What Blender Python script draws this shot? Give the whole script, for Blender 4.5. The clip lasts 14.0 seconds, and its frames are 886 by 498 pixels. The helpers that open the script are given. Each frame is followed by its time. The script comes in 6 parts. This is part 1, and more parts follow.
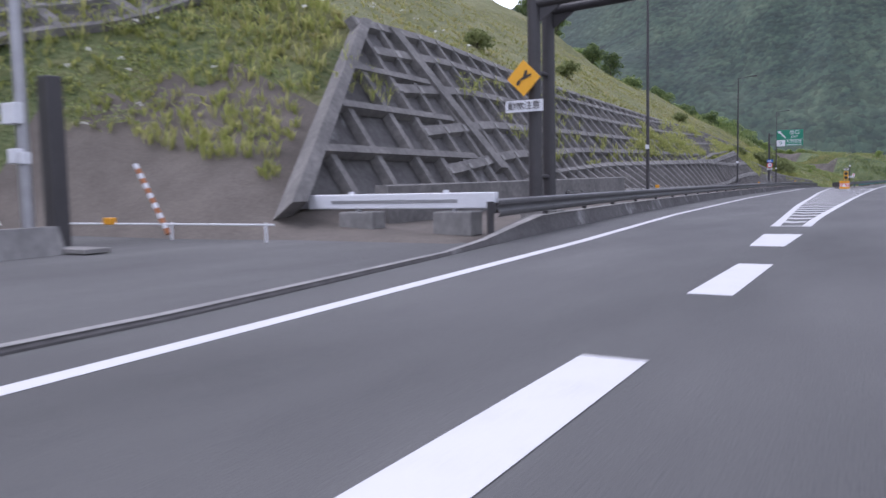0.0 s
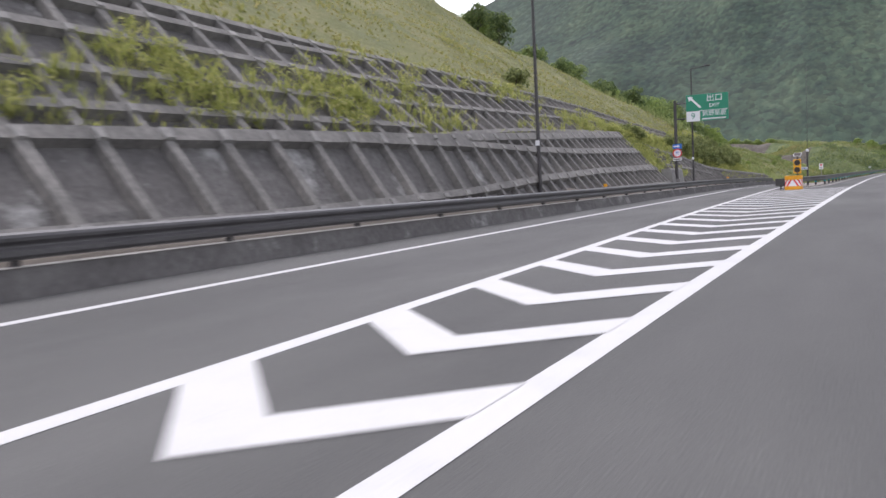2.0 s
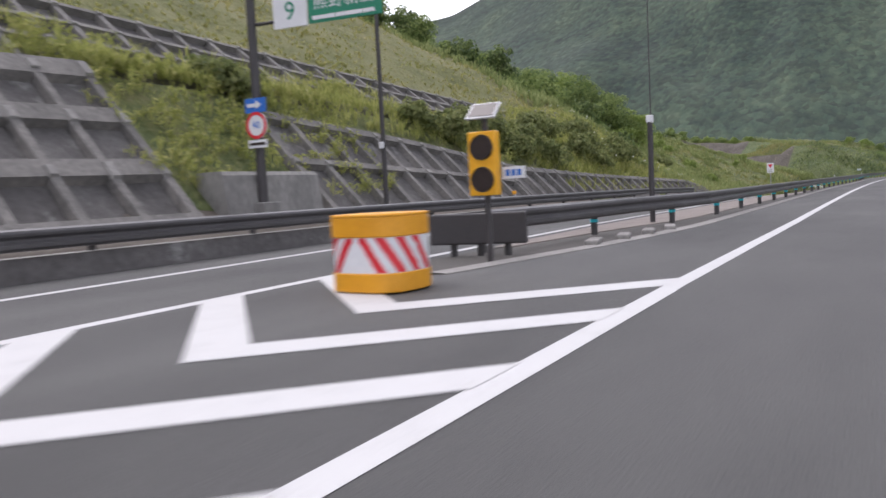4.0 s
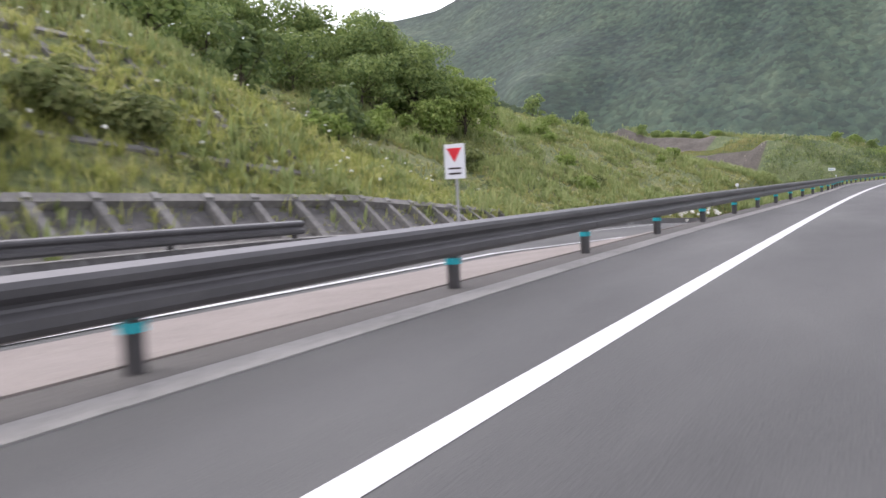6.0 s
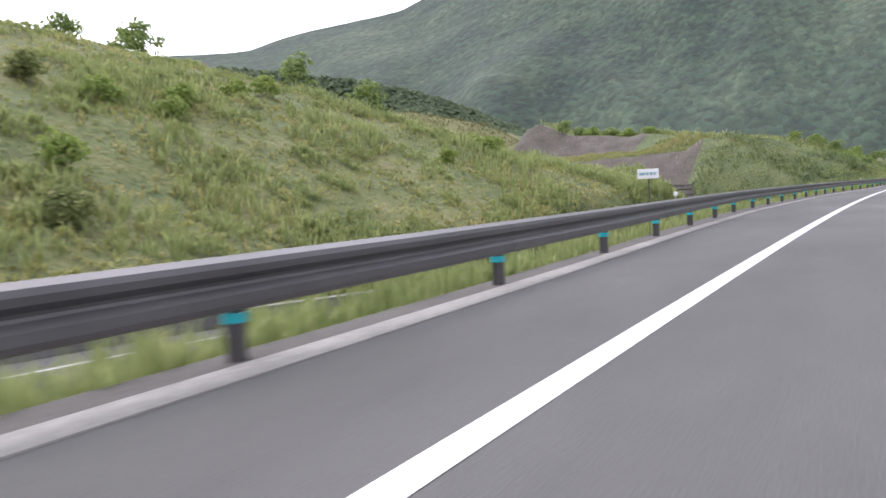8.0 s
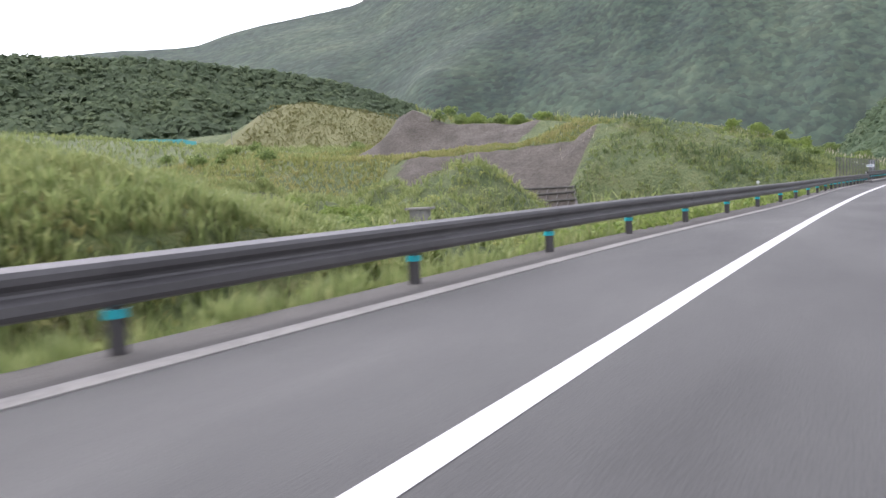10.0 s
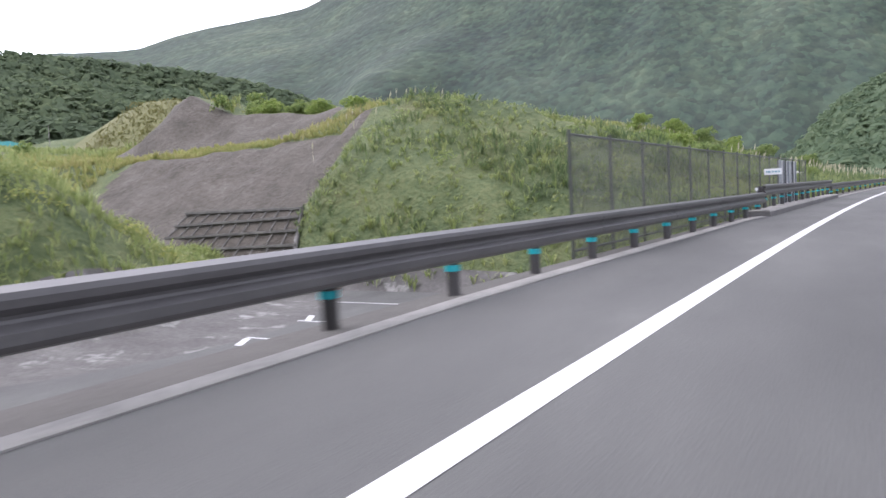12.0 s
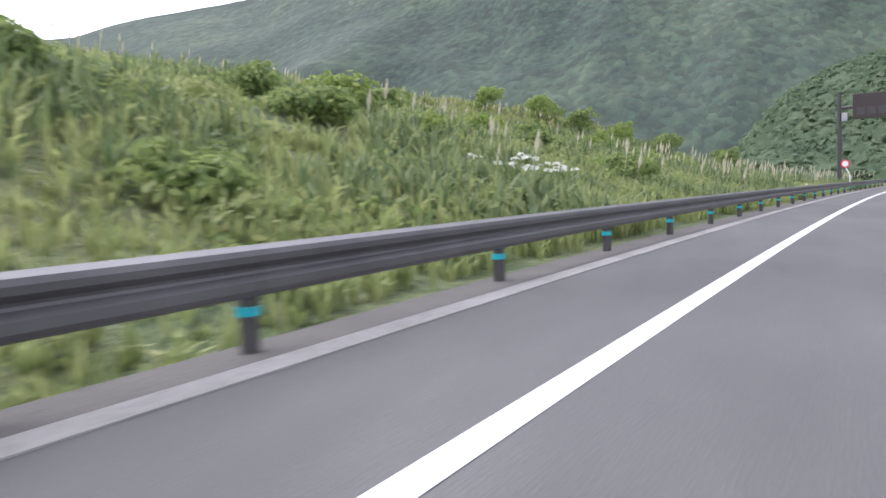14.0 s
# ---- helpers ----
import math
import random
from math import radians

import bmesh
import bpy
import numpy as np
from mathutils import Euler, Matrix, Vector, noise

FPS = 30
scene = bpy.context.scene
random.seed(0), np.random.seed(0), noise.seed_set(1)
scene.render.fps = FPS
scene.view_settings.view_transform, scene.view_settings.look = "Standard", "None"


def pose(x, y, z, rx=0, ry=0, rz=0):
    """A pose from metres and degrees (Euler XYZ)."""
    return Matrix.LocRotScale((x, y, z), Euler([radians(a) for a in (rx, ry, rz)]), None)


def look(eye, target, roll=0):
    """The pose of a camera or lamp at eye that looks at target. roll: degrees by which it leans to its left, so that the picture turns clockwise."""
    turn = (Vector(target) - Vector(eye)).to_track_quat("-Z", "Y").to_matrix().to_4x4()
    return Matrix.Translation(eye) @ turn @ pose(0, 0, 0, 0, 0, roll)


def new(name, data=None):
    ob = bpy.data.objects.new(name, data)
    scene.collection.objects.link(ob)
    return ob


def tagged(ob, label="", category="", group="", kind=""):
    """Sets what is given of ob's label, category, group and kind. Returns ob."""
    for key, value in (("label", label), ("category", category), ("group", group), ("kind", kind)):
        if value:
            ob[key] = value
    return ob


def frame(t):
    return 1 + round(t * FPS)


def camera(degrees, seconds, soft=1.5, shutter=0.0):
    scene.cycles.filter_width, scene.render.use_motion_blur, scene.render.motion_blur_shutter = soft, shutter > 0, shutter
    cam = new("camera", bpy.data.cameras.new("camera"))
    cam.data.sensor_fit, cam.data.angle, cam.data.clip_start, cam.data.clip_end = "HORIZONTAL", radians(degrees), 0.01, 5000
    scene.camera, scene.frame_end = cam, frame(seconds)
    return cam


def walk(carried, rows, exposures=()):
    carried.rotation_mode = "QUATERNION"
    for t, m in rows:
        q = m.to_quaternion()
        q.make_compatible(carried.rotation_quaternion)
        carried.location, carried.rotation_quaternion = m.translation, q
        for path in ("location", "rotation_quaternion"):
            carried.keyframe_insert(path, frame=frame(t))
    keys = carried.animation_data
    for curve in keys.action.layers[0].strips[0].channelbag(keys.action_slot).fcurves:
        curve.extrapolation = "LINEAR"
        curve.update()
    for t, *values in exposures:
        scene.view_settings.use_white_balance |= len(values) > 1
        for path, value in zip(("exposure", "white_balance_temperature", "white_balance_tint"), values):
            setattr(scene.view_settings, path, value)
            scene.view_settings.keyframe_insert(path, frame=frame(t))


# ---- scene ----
cam = camera(60.0, 14.0, soft=1.55, shutter=0.16)
PATH = [
    (0.0, pose(0.029, 57.626, 1.063, 85.441, 1.239, 29.719)),
    (0.5, pose(-0.075, 68.294, 1.063, 85.335, 1.930, 29.626)),
    (1.0, pose(-0.086, 78.993, 1.063, 85.575, 2.737, 29.313)),
    (1.5, pose(0.034, 89.755, 1.063, 85.635, 2.788, 28.880)),
    (2.0, pose(0.174, 100.653, 1.063, 85.676, 3.013, 28.616)),
    (2.5, pose(0.469, 111.727, 1.063, 85.712, 3.442, 28.549)),
    (3.0, pose(0.629, 122.899, 1.063, 85.901, 3.303, 28.268)),
    (3.5, pose(0.925, 134.130, 1.063, 85.945, 3.136, 28.551)),
    (4.0, pose(1.191, 145.414, 1.063, 85.796, 2.899, 28.403)),
    (4.5, pose(1.475, 156.661, 1.063, 85.707, 2.776, 28.294)),
    (5.0, pose(1.777, 167.871, 1.063, 85.679, 2.767, 28.210)),
    (5.5, pose(2.095, 179.046, 1.063, 85.688, 2.786, 28.112)),
    (6.0, pose(2.430, 190.188, 1.063, 85.709, 2.744, 27.987)),
    (6.5, pose(2.786, 201.297, 1.063, 85.720, 2.552, 27.806)),
    (7.0, pose(3.174, 212.375, 1.063, 85.719, 2.212, 27.559)),
    (7.5, pose(3.773, 223.313, 1.063, 86.055, 2.272, 26.915)),
    (8.0, pose(4.401, 234.275, 1.063, 85.910, 2.492, 26.191)),
    (8.5, pose(5.134, 245.150, 1.063, 85.804, 2.670, 25.540)),
    (9.0, pose(5.978, 255.936, 1.063, 85.736, 2.805, 24.963)),
    (9.5, pose(6.935, 266.721, 1.063, 85.704, 2.889, 24.410)),
    (10.0, pose(8.009, 277.591, 1.063, 85.707, 2.915, 23.838)),
    (10.5, pose(9.207, 288.631, 1.063, 85.742, 2.873, 23.194)),
    (11.0, pose(10.541, 299.841, 1.063, 85.810, 2.764, 22.476)),
    (11.5, pose(12.062, 311.388, 1.063, 85.953, 2.531, 21.887)),
    (12.0, pose(13.840, 323.102, 1.063, 86.202, 2.909, 21.345)),
    (12.5, pose(15.666, 334.741, 1.063, 86.309, 3.109, 20.535)),
    (13.0, pose(17.502, 345.844, 1.063, 86.110, 3.100, 19.948)),
    (13.5, pose(19.456, 356.889, 1.063, 86.153, 2.272, 19.371)),
    (14.0, pose(21.539, 367.706, 1.063, 85.983, 2.387, 18.647)),
]
walk(cam, PATH, [(0.0, 0.3, 5750, 24), (0.5, 0.5, 6150, 20), (1.0, 0.5, 6330, 18), (3.0, 0.34, 6400, 18), (4.0, 0.3, 6400, 19), (6.5, 0.78, 6380, 19), (8.0, 0.84, 6360, 19), (10.5, 0.8, 6300, 19), (14.0, 0.95, 6150, 19)])

# ---- world and light ----
world = bpy.data.worlds.new("overcast_sky")
scene.world = world
world.use_nodes = True
wn, wl = world.node_tree.nodes, world.node_tree.links
wn.clear()
sky = wn.new("ShaderNodeTexSky")
sky.sky_type = "NISHITA"
sky.sun_disc = False
sky.sun_elevation, sky.sun_rotation = radians(58), radians(-60)
sky.air_density, sky.dust_density, sky.ozone_density = 1.0, 1.5, 1.5
grey = wn.new("ShaderNodeHueSaturation")
grey.inputs["Saturation"].default_value = 0.22
back = wn.new("ShaderNodeBackground")
back.inputs["Strength"].default_value = 0.27
wout = wn.new("ShaderNodeOutputWorld")
wl.new(sky.outputs["Color"], grey.inputs["Color"])
wl.new(grey.outputs["Color"], back.inputs["Color"])
wl.new(back.outputs["Background"], wout.inputs["Surface"])

sun_data = bpy.data.lights.new("sun", "SUN")
sun_data.energy, sun_data.angle, sun_data.color = 1.1, radians(25), (1.0, 0.97, 0.92)
sun = new("sun", sun_data)
sun.matrix_world = look((0, 0, 60), (30, 20, -20))

# ---- the road's line ----
BEND_S = (-50, 0, 60, 100, 130, 160, 190, 220, 260, 300, 340, 420)
BEND_K = (0.001, 0.007, 0.064, 0.328, 0.237, 0.231, 0.406, 0.710, 0.942, 1.081, 0.947, 0.852)
GRID_S = np.arange(-50, 900, 1.0)
HEAD = np.cumsum(np.interp(GRID_S, BEND_S, np.array(BEND_K) * 1e-3))
HEAD -= HEAD[50]
LINE_X = np.cumsum(np.sin(HEAD))
LINE_Y = np.cumsum(np.cos(HEAD))
LINE_X -= LINE_X[50]
LINE_Y -= LINE_Y[50]


def heading(s):
    return float(np.interp(s, GRID_S, HEAD))


def at(s, off=0.0, z=0.0):
    """The place s metres along the road, off metres to the left of the car's line."""
    a = heading(s)
    x, y = float(np.interp(s, GRID_S, LINE_X)), float(np.interp(s, GRID_S, LINE_Y))
    if s < -50:
        y += s + 50
    return Vector((x - off * math.cos(a), y + off * math.sin(a), z))


def spot(s, off=0.0, z=0.0, turned=0.0):
    """A frame on the road: its x to the right, its y along the road."""
    return Matrix.Translation(at(s, off, z)) @ Matrix.Rotation(-heading(s) + radians(turned), 4, "Z")


def knots(*pairs):
    xs, ys = [p[0] for p in pairs], [p[1] for p in pairs]
    return lambda s: float(np.interp(s, xs, ys))


# offsets along the road of lines, kerbs and rails
zebra_left = knots((76.5, 2.3), (81, 2.56), (84, 2.76), (88, 3.0), (93, 3.32), (100, 3.68), (110, 4.2), (126, 5.15), (150, 6.35), (160, 6.7), (205, 7.3), (218, 7.5), (230, 8.5), (245, 10.2), (260, 10.8), (280, 10.2), (300, 9.3), (336, 9.0))
shoulder = knots((30, 3.6), (60, 4.28), (71, 5.03), (84, 6.25), (98, 7.1), (110, 7.85), (130, 8.65), (151, 9.45), (160, 9.95), (205, 11.0), (218, 11.2), (230, 12.2), (245, 13.7), (260, 14.2), (280, 13.6), (300, 12.7), (336, 12.4))
ramp_kerb = knots((30, 4.7), (60, 5.12), (62.2, 5.2), (64.8, 5.53), (68.3, 5.95), (73, 6.6), (85, 7.9), (98, 8.75), (110, 9.5), (130, 10.3), (150, 11.1), (205, 12.6), (218, 12.8), (230, 13.6), (245, 14.9), (260, 15.2), (280, 14.5), (300, 13.7), (336, 13.4))
ramp_z = knots((165, 0.0), (190, -0.12), (205, -0.32), (220, -0.9), (238, -1.6), (257, -2.6), (280, -3.7), (300, -4.25), (320, -4.3))
main_kerb = knots((153, 4.95), (156.2, 4.4), (159, 3.9), (163.7, 3.45), (175, 3.38), (205, 3.36), (212, 3.28), (219, 3.17), (226.7, 3.15), (231.7, 3.28), (240, 3.4), (243.3, 3.48), (250, 3.75), (262, 4.2), (280, 4.15), (292, 3.85), (298, 3.55), (303.6, 3.34), (308.4, 3.21), (320, 3.38), (327.4, 3.55), (331, 3.68), (340, 3.64), (348, 3.62), (349, 3.35), (370, 3.35), (372, 3.38), (377.7, 3.43), (430, 3.6))
rail_off = knots((155, 6.1), (158, 5.3), (163, 4.75), (166.5, 4.0), (175, 3.9), (205, 3.7), (220, 3.64), (240, 3.55), (246, 3.75), (254, 4.2), (262, 4.6), (272, 4.7), (292, 4.45), (297, 4.2), (302, 4.0), (308, 3.68), (316, 3.62), (330, 3.85), (345, 3.68), (372, 3.7), (380, 3.93), (400, 4.05), (440, 4.1))

# feet and heads of the concrete slope frames
upper_low = knots((77, 11.6), (84, 12.2), (95, 13.5), (122, 13.8), (140, 15.7), (160, 18.6), (190, 19.0))
upper_low_z = knots((77, 0.85), (84, 1.7), (95, 2.35), (122, 3.0), (140, 3.8), (160, 4.8), (190, 4.1), (198, 3.8))
upper_high = knots((77, 15.3), (84, 15.9), (95, 16.6), (122, 17.4), (140, 18.8), (160, 21.2), (190, 21.6))
upper_high_z = knots((77, 6.35), (84, 6.7), (95, 6.5), (122, 6.25), (140, 6.6), (160, 7.0), (172, 6.55), (190, 5.95), (198, 5.6))
lower_low = knots((84, 10.2), (95, 10.4), (122, 11.2), (140, 12.4), (160, 13.8), (190, 14.2), (209, 13.2), (220, 13.6))
lower_low_z = knots((84, 0.6), (95, 0.5), (160, 0.5), (190, 0.25), (209, -0.35), (220, -0.85))
lower_high = knots((84, 11.0), (95, 12.3), (122, 12.5), (140, 14.9), (160, 17.8), (190, 18.0), (209, 14.4), (220, 14.9))
lower_high_z = knots((84, 1.35), (95, 1.85), (122, 2.65), (140, 3.55), (160, 4.6), (190, 4.2), (209, 0.85), (220, -0.1))

end_high = knots((163, 17.0), (172, 16.4), (180, 15.6), (190, 15.4), (209, 14.4), (220, 14.9))
end_high_z = knots((163, 3.7), (172, 2.9), (180, 1.9), (190, 1.5), (209, 0.85), (220, -0.1))

# ---- the lie of the land: heights across the road's left side at stations ----
STATIONS = [
    (30, ((6, 0.05), (22, 0.14), (24, 1.2), (34, 8), (50, 18), (80, 33), (140, 50), (330, 60))),
    (69, ((6, 0.05), (22, 0.14), (24, 1.2), (34, 8), (50, 18), (80, 33), (140, 50), (330, 60))),
    (71.5, ((7, 0.08), (10.8, 0.3), (11.5, 0.6), (13.5, 1.8), (16, 2.1), (20, 3.2), (28, 8), (45, 20), (80, 36), (140, 50), (330, 60))),
    (75, ((8, 0.2), (11.2, 0.3), (13.3, 3.1), (17, 4.9), (22, 7.6), (45, 22.5), (80, 37), (140, 50), (330, 60))),
    (79, ((8, 0.3), (10.7, 0.5), (11.5, 0.75), (15.5, 6.4), (18, 7.8), (45, 24), (80, 38), (140, 50), (330, 60))),
    (95, ((8.9, 0.35), (10.5, 0.5), (12.3, 1.8), (13.5, 2.25), (16.5, 6.45), (20, 8.4), (45, 24), (80, 38), (140, 50), (330, 60))),
    (122, ((10, 0.35), (11.2, 0.5), (12.5, 2.6), (13.8, 2.9), (17.4, 6.2), (22, 8.9), (45, 24), (80, 37), (140, 46), (330, 55))),
    (140, ((10.9, 0.35), (12.4, 0.5), (14.9, 3.5), (15.7, 3.7), (18.8, 6.5), (24, 9.7), (45, 23), (80, 40), (140, 52), (330, 60))),
    (160, ((11.6, 0.35), (13.8, 0.5), (17.8, 4.6), (18.6, 4.7), (21.2, 6.9), (26, 10.1), (42, 19.5), (60, 30), (80, 39), (100, 47), (330, 60))),
    (190, ((12.3, 0.1), (14.2, 0.3), (18, 3.9), (19, 4.0), (21.6, 5.85), (26, 9.0), (36, 15.8), (44, 19.5), (50, 24), (57, 30.5), (72, 39), (100, 50), (330, 60))),
    (200, ((12.6, -0.15), (13.8, 0), (16.5, 2.6), (17.6, 3.1), (21, 6.0), (26, 9.1), (30.2, 11.5), (36, 14.6), (44, 18.6), (50, 22.8), (57, 28.5), (72, 37), (100, 46), (330, 55))),
    (209, ((12.8, -0.4), (13.2, -0.3), (14.4, 0.8), (16, 1.4), (20, 4.6), (22, 6.2), (26, 8.2), (30, 10.3), (35.4, 13.3), (41.7, 16.4), (45.6, 19.0), (60, 27.5), (100, 31), (330, 45))),
    (222, ((13, -0.9), (13.8, -0.8), (15, -0.2), (20, 1.5), (27, 4.8), (38, 9.8), (60, 18.5), (100, 29), (330, 45))),
    (238, ((14, -1.6), (17, -0.6), (21.5, 1.6), (28, 4.6), (40, 10), (60, 18.0), (100, 29), (330, 42))),
    (257, ((15, -2.6), (19, -0.8), (24.7, 2.2), (28, 4.3), (40, 9.5), (60, 17), (100, 27), (330, 40))),
    (280, ((15, -3.6), (16.8, 0.5), (20, 2.0), (25, 3.9), (30, 5.7), (37, 8.2), (46, 11.0), (56, 13.8), (86, 21), (140, 24), (330, 35))),
    (293, ((14, -3.6), (15.5, 0.5), (20, 1.7), (25, 2.8), (30, 4.2), (37, 6.2), (46, 8.8), (56, 11.4), (86, 18), (140, 22), (330, 33))),
    (306, ((4.0, -0.1), (6.4, -0.5), (8.8, -4.4), (14.5, -4.4), (19, -1.8), (30, -1.2), (45, -0.6), (60, 0.5), (90, 5), (140, 10), (220, 20), (330, 30))),
    (324.5, ((4.0, -0.1), (6.4, -0.5), (8.5, -4.4), (14.5, -4.4), (20, -2.3), (28, -1.3), (50, -1.0), (70, -0.4), (90, 2), (140, 8), (220, 18), (330, 28))),
    (329, ((3.6, -4.4), (16, -4.4), (22, -3.0), (30, -1.7), (50, -1.6), (70, -0.6), (90, 2), (140, 8), (220, 18), (330, 28))),
    (335, ((3.6, -4.4), (30.5, -4.4), (38, -3.0), (50, -2.2), (70, -1.0), (90, 2), (140, 8), (220, 18), (330, 28))),
    (361, ((5, -4.4), (30, -4.4), (40, -3.0), (60, -1.8), (75, -0.8), (100, 4), (140, 9), (220, 20), (330, 30))),
    (366, ((5.2, -1.5), (9, -0.6), (16, 0.6), (26, 2.6), (35, 3.2), (38, 0.8), (60, 0.2), (75, 1.0), (100, 5), (140, 9), (220, 20), (330, 30))),
    (375, ((5.2, -0.1), (9, 0.8), (16, 4), (24, 7.3), (32.4, 9.2), (39, 8.8), (42, 6.6), (75, 6.2), (100, 8), (140, 10), (220, 21), (330, 32))),
    (384, ((5.2, 0), (9, 1.1), (16, 3.8), (22, 5.1), (26, 6.1), (36, 9.2), (46, 10.6), (53, 8), (75, 7.6), (95, 7.6), (140, 12), (220, 22), (330, 34))),
    (392, ((5.2, 0), (9, 1.1), (18, 4.4), (24.5, 6.1), (29, 7.1), (34, 8.2), (40, 9.4), (46, 10.6), (57, 12.1), (62, 11.8), (69.3, 12.6), (76.9, 13.3), (84.5, 17.3), (92, 10), (110, 9.4), (140, 13), (220, 23), (330, 36))),
    (432, ((5.2, 0), (9, 0.7), (15, 1.8), (24, 4.2), (33, 6.6), (46, 11.2), (60, 12), (100, 12), (150, 13.5), (185, 15), (220, 20.5), (275, 25), (330, 26))),
    (446, ((5.2, 0), (12, 0.7), (24, 3.9), (35, 7.8), (47, 11.8), (60, 11.5), (100, 12), (150, 13.5), (185, 15), (220, 20.5), (275, 25), (330, 26))),
    (462, ((5.2, 0), (12, 0.6), (24, 3.6), (36, 8.6), (47, 12.0), (60, 11), (100, 13), (138, 16), (155, 26), (195, 34.5), (220, 36), (234, 28), (330, 30))),
    (530, ((5.2, 0), (20, 0.5), (50, 5), (90, 9), (140, 14), (330, 20))),
]


# grassy knolls on the low ground: s, off, width, top
KNOLLS = ((345, 39.5, 9.5, 3.7), (353, 56, 7.5, 2.2), (340, 58, 5.5, 1.2), (331, 47, 5, 0.9), (333, 34, 4, 0.6), (318, 44, 5, 0.8), (346, 72, 8, 2.4), (336, 70, 5, 1.2), (318, 52, 8, -0.6), (333, 85, 12, 3.4), (312, 70, 9, 2.0))


def station_z(row, off):
    return float(np.interp(off, [p[0] for p in row], [p[1] for p in row]))


def land_z(s, off):
    """Height of the land left of the road, without its small bumps."""
    i = 0
    while i < len(STATIONS) - 2 and s > STATIONS[i + 1][0]:
        i += 1
    (s0, a), (s1, b) = STATIONS[i], STATIONS[i + 1]
    u = min(1.0, max(0.0, (s - s0) / (s1 - s0)))
    z = station_z(a, off) * (1 - u) + station_z(b, off) * u
    if s < 306:
        left = ramp_kerb(s) + 0.35
        if s > 155:
            right, rz = zebra_left(s) - 0.6, ramp_z(s) - 0.06
            verge = rail_off(s) + 0.3
            if off < right:
                shelf = min(1.0, max(0.0, (s - 232) / 12)) * min(2.0, 0.55 * (right - verge))
                if off < verge + shelf:
                    return -0.07 - 0.18 * max(0.0, off - verge)
                edge = -0.07 - 0.18 * shelf
                return edge + (rz - edge) * max(0.0, min(1.0, (off - verge - shelf) / max(0.3, right - verge - shelf)))
            if off < left:
                return rz
            return rz + (z - rz) * min(1.0, (off - left) / 1.5)
        if off < left or (s < 69.4 and off < 21.9):
            return -0.3
        if 77.5 < s < 187 and lower_low(s) < off < upper_high(s) - 0.1:
            return z - 0.4
        return z
    if 300 < s < 372:
        for ms, mo, r, top in KNOLLS:
            d = ((s - ms) ** 2 + (off - mo) ** 2) / (r * r)
            if d < 4:
                z += max(0.0, top - z) * math.exp(-1.6 * d)
    return z


def bumps(p, size, height):
    return noise.noise(Vector(p) / size) * height


def ground_z(s, off):
    z = land_z(s, off)
    p = at(s, off, 0)
    far = min(1.0, max(0.0, (off - 19) / 6)) if s < 228 else min(1.0, max(0.0, (off - 6) / 5))
    if s < 334:
        far *= min(1.0, max(0.0, (off - ramp_kerb(s) - 1.5) / 3))
    if 326 < s < 363:
        far *= min(1.0, max(0.0, (off - 31) / 4))
    return z + far * (bumps(p, 5.0, 0.4) + bumps(p, 2.4, 0.34))


# ---- materials ----
def node(nt, kind, **values):
    n = nt.nodes.new(kind)
    for key, value in values.items():
        n.inputs[key].default_value = value
    return n


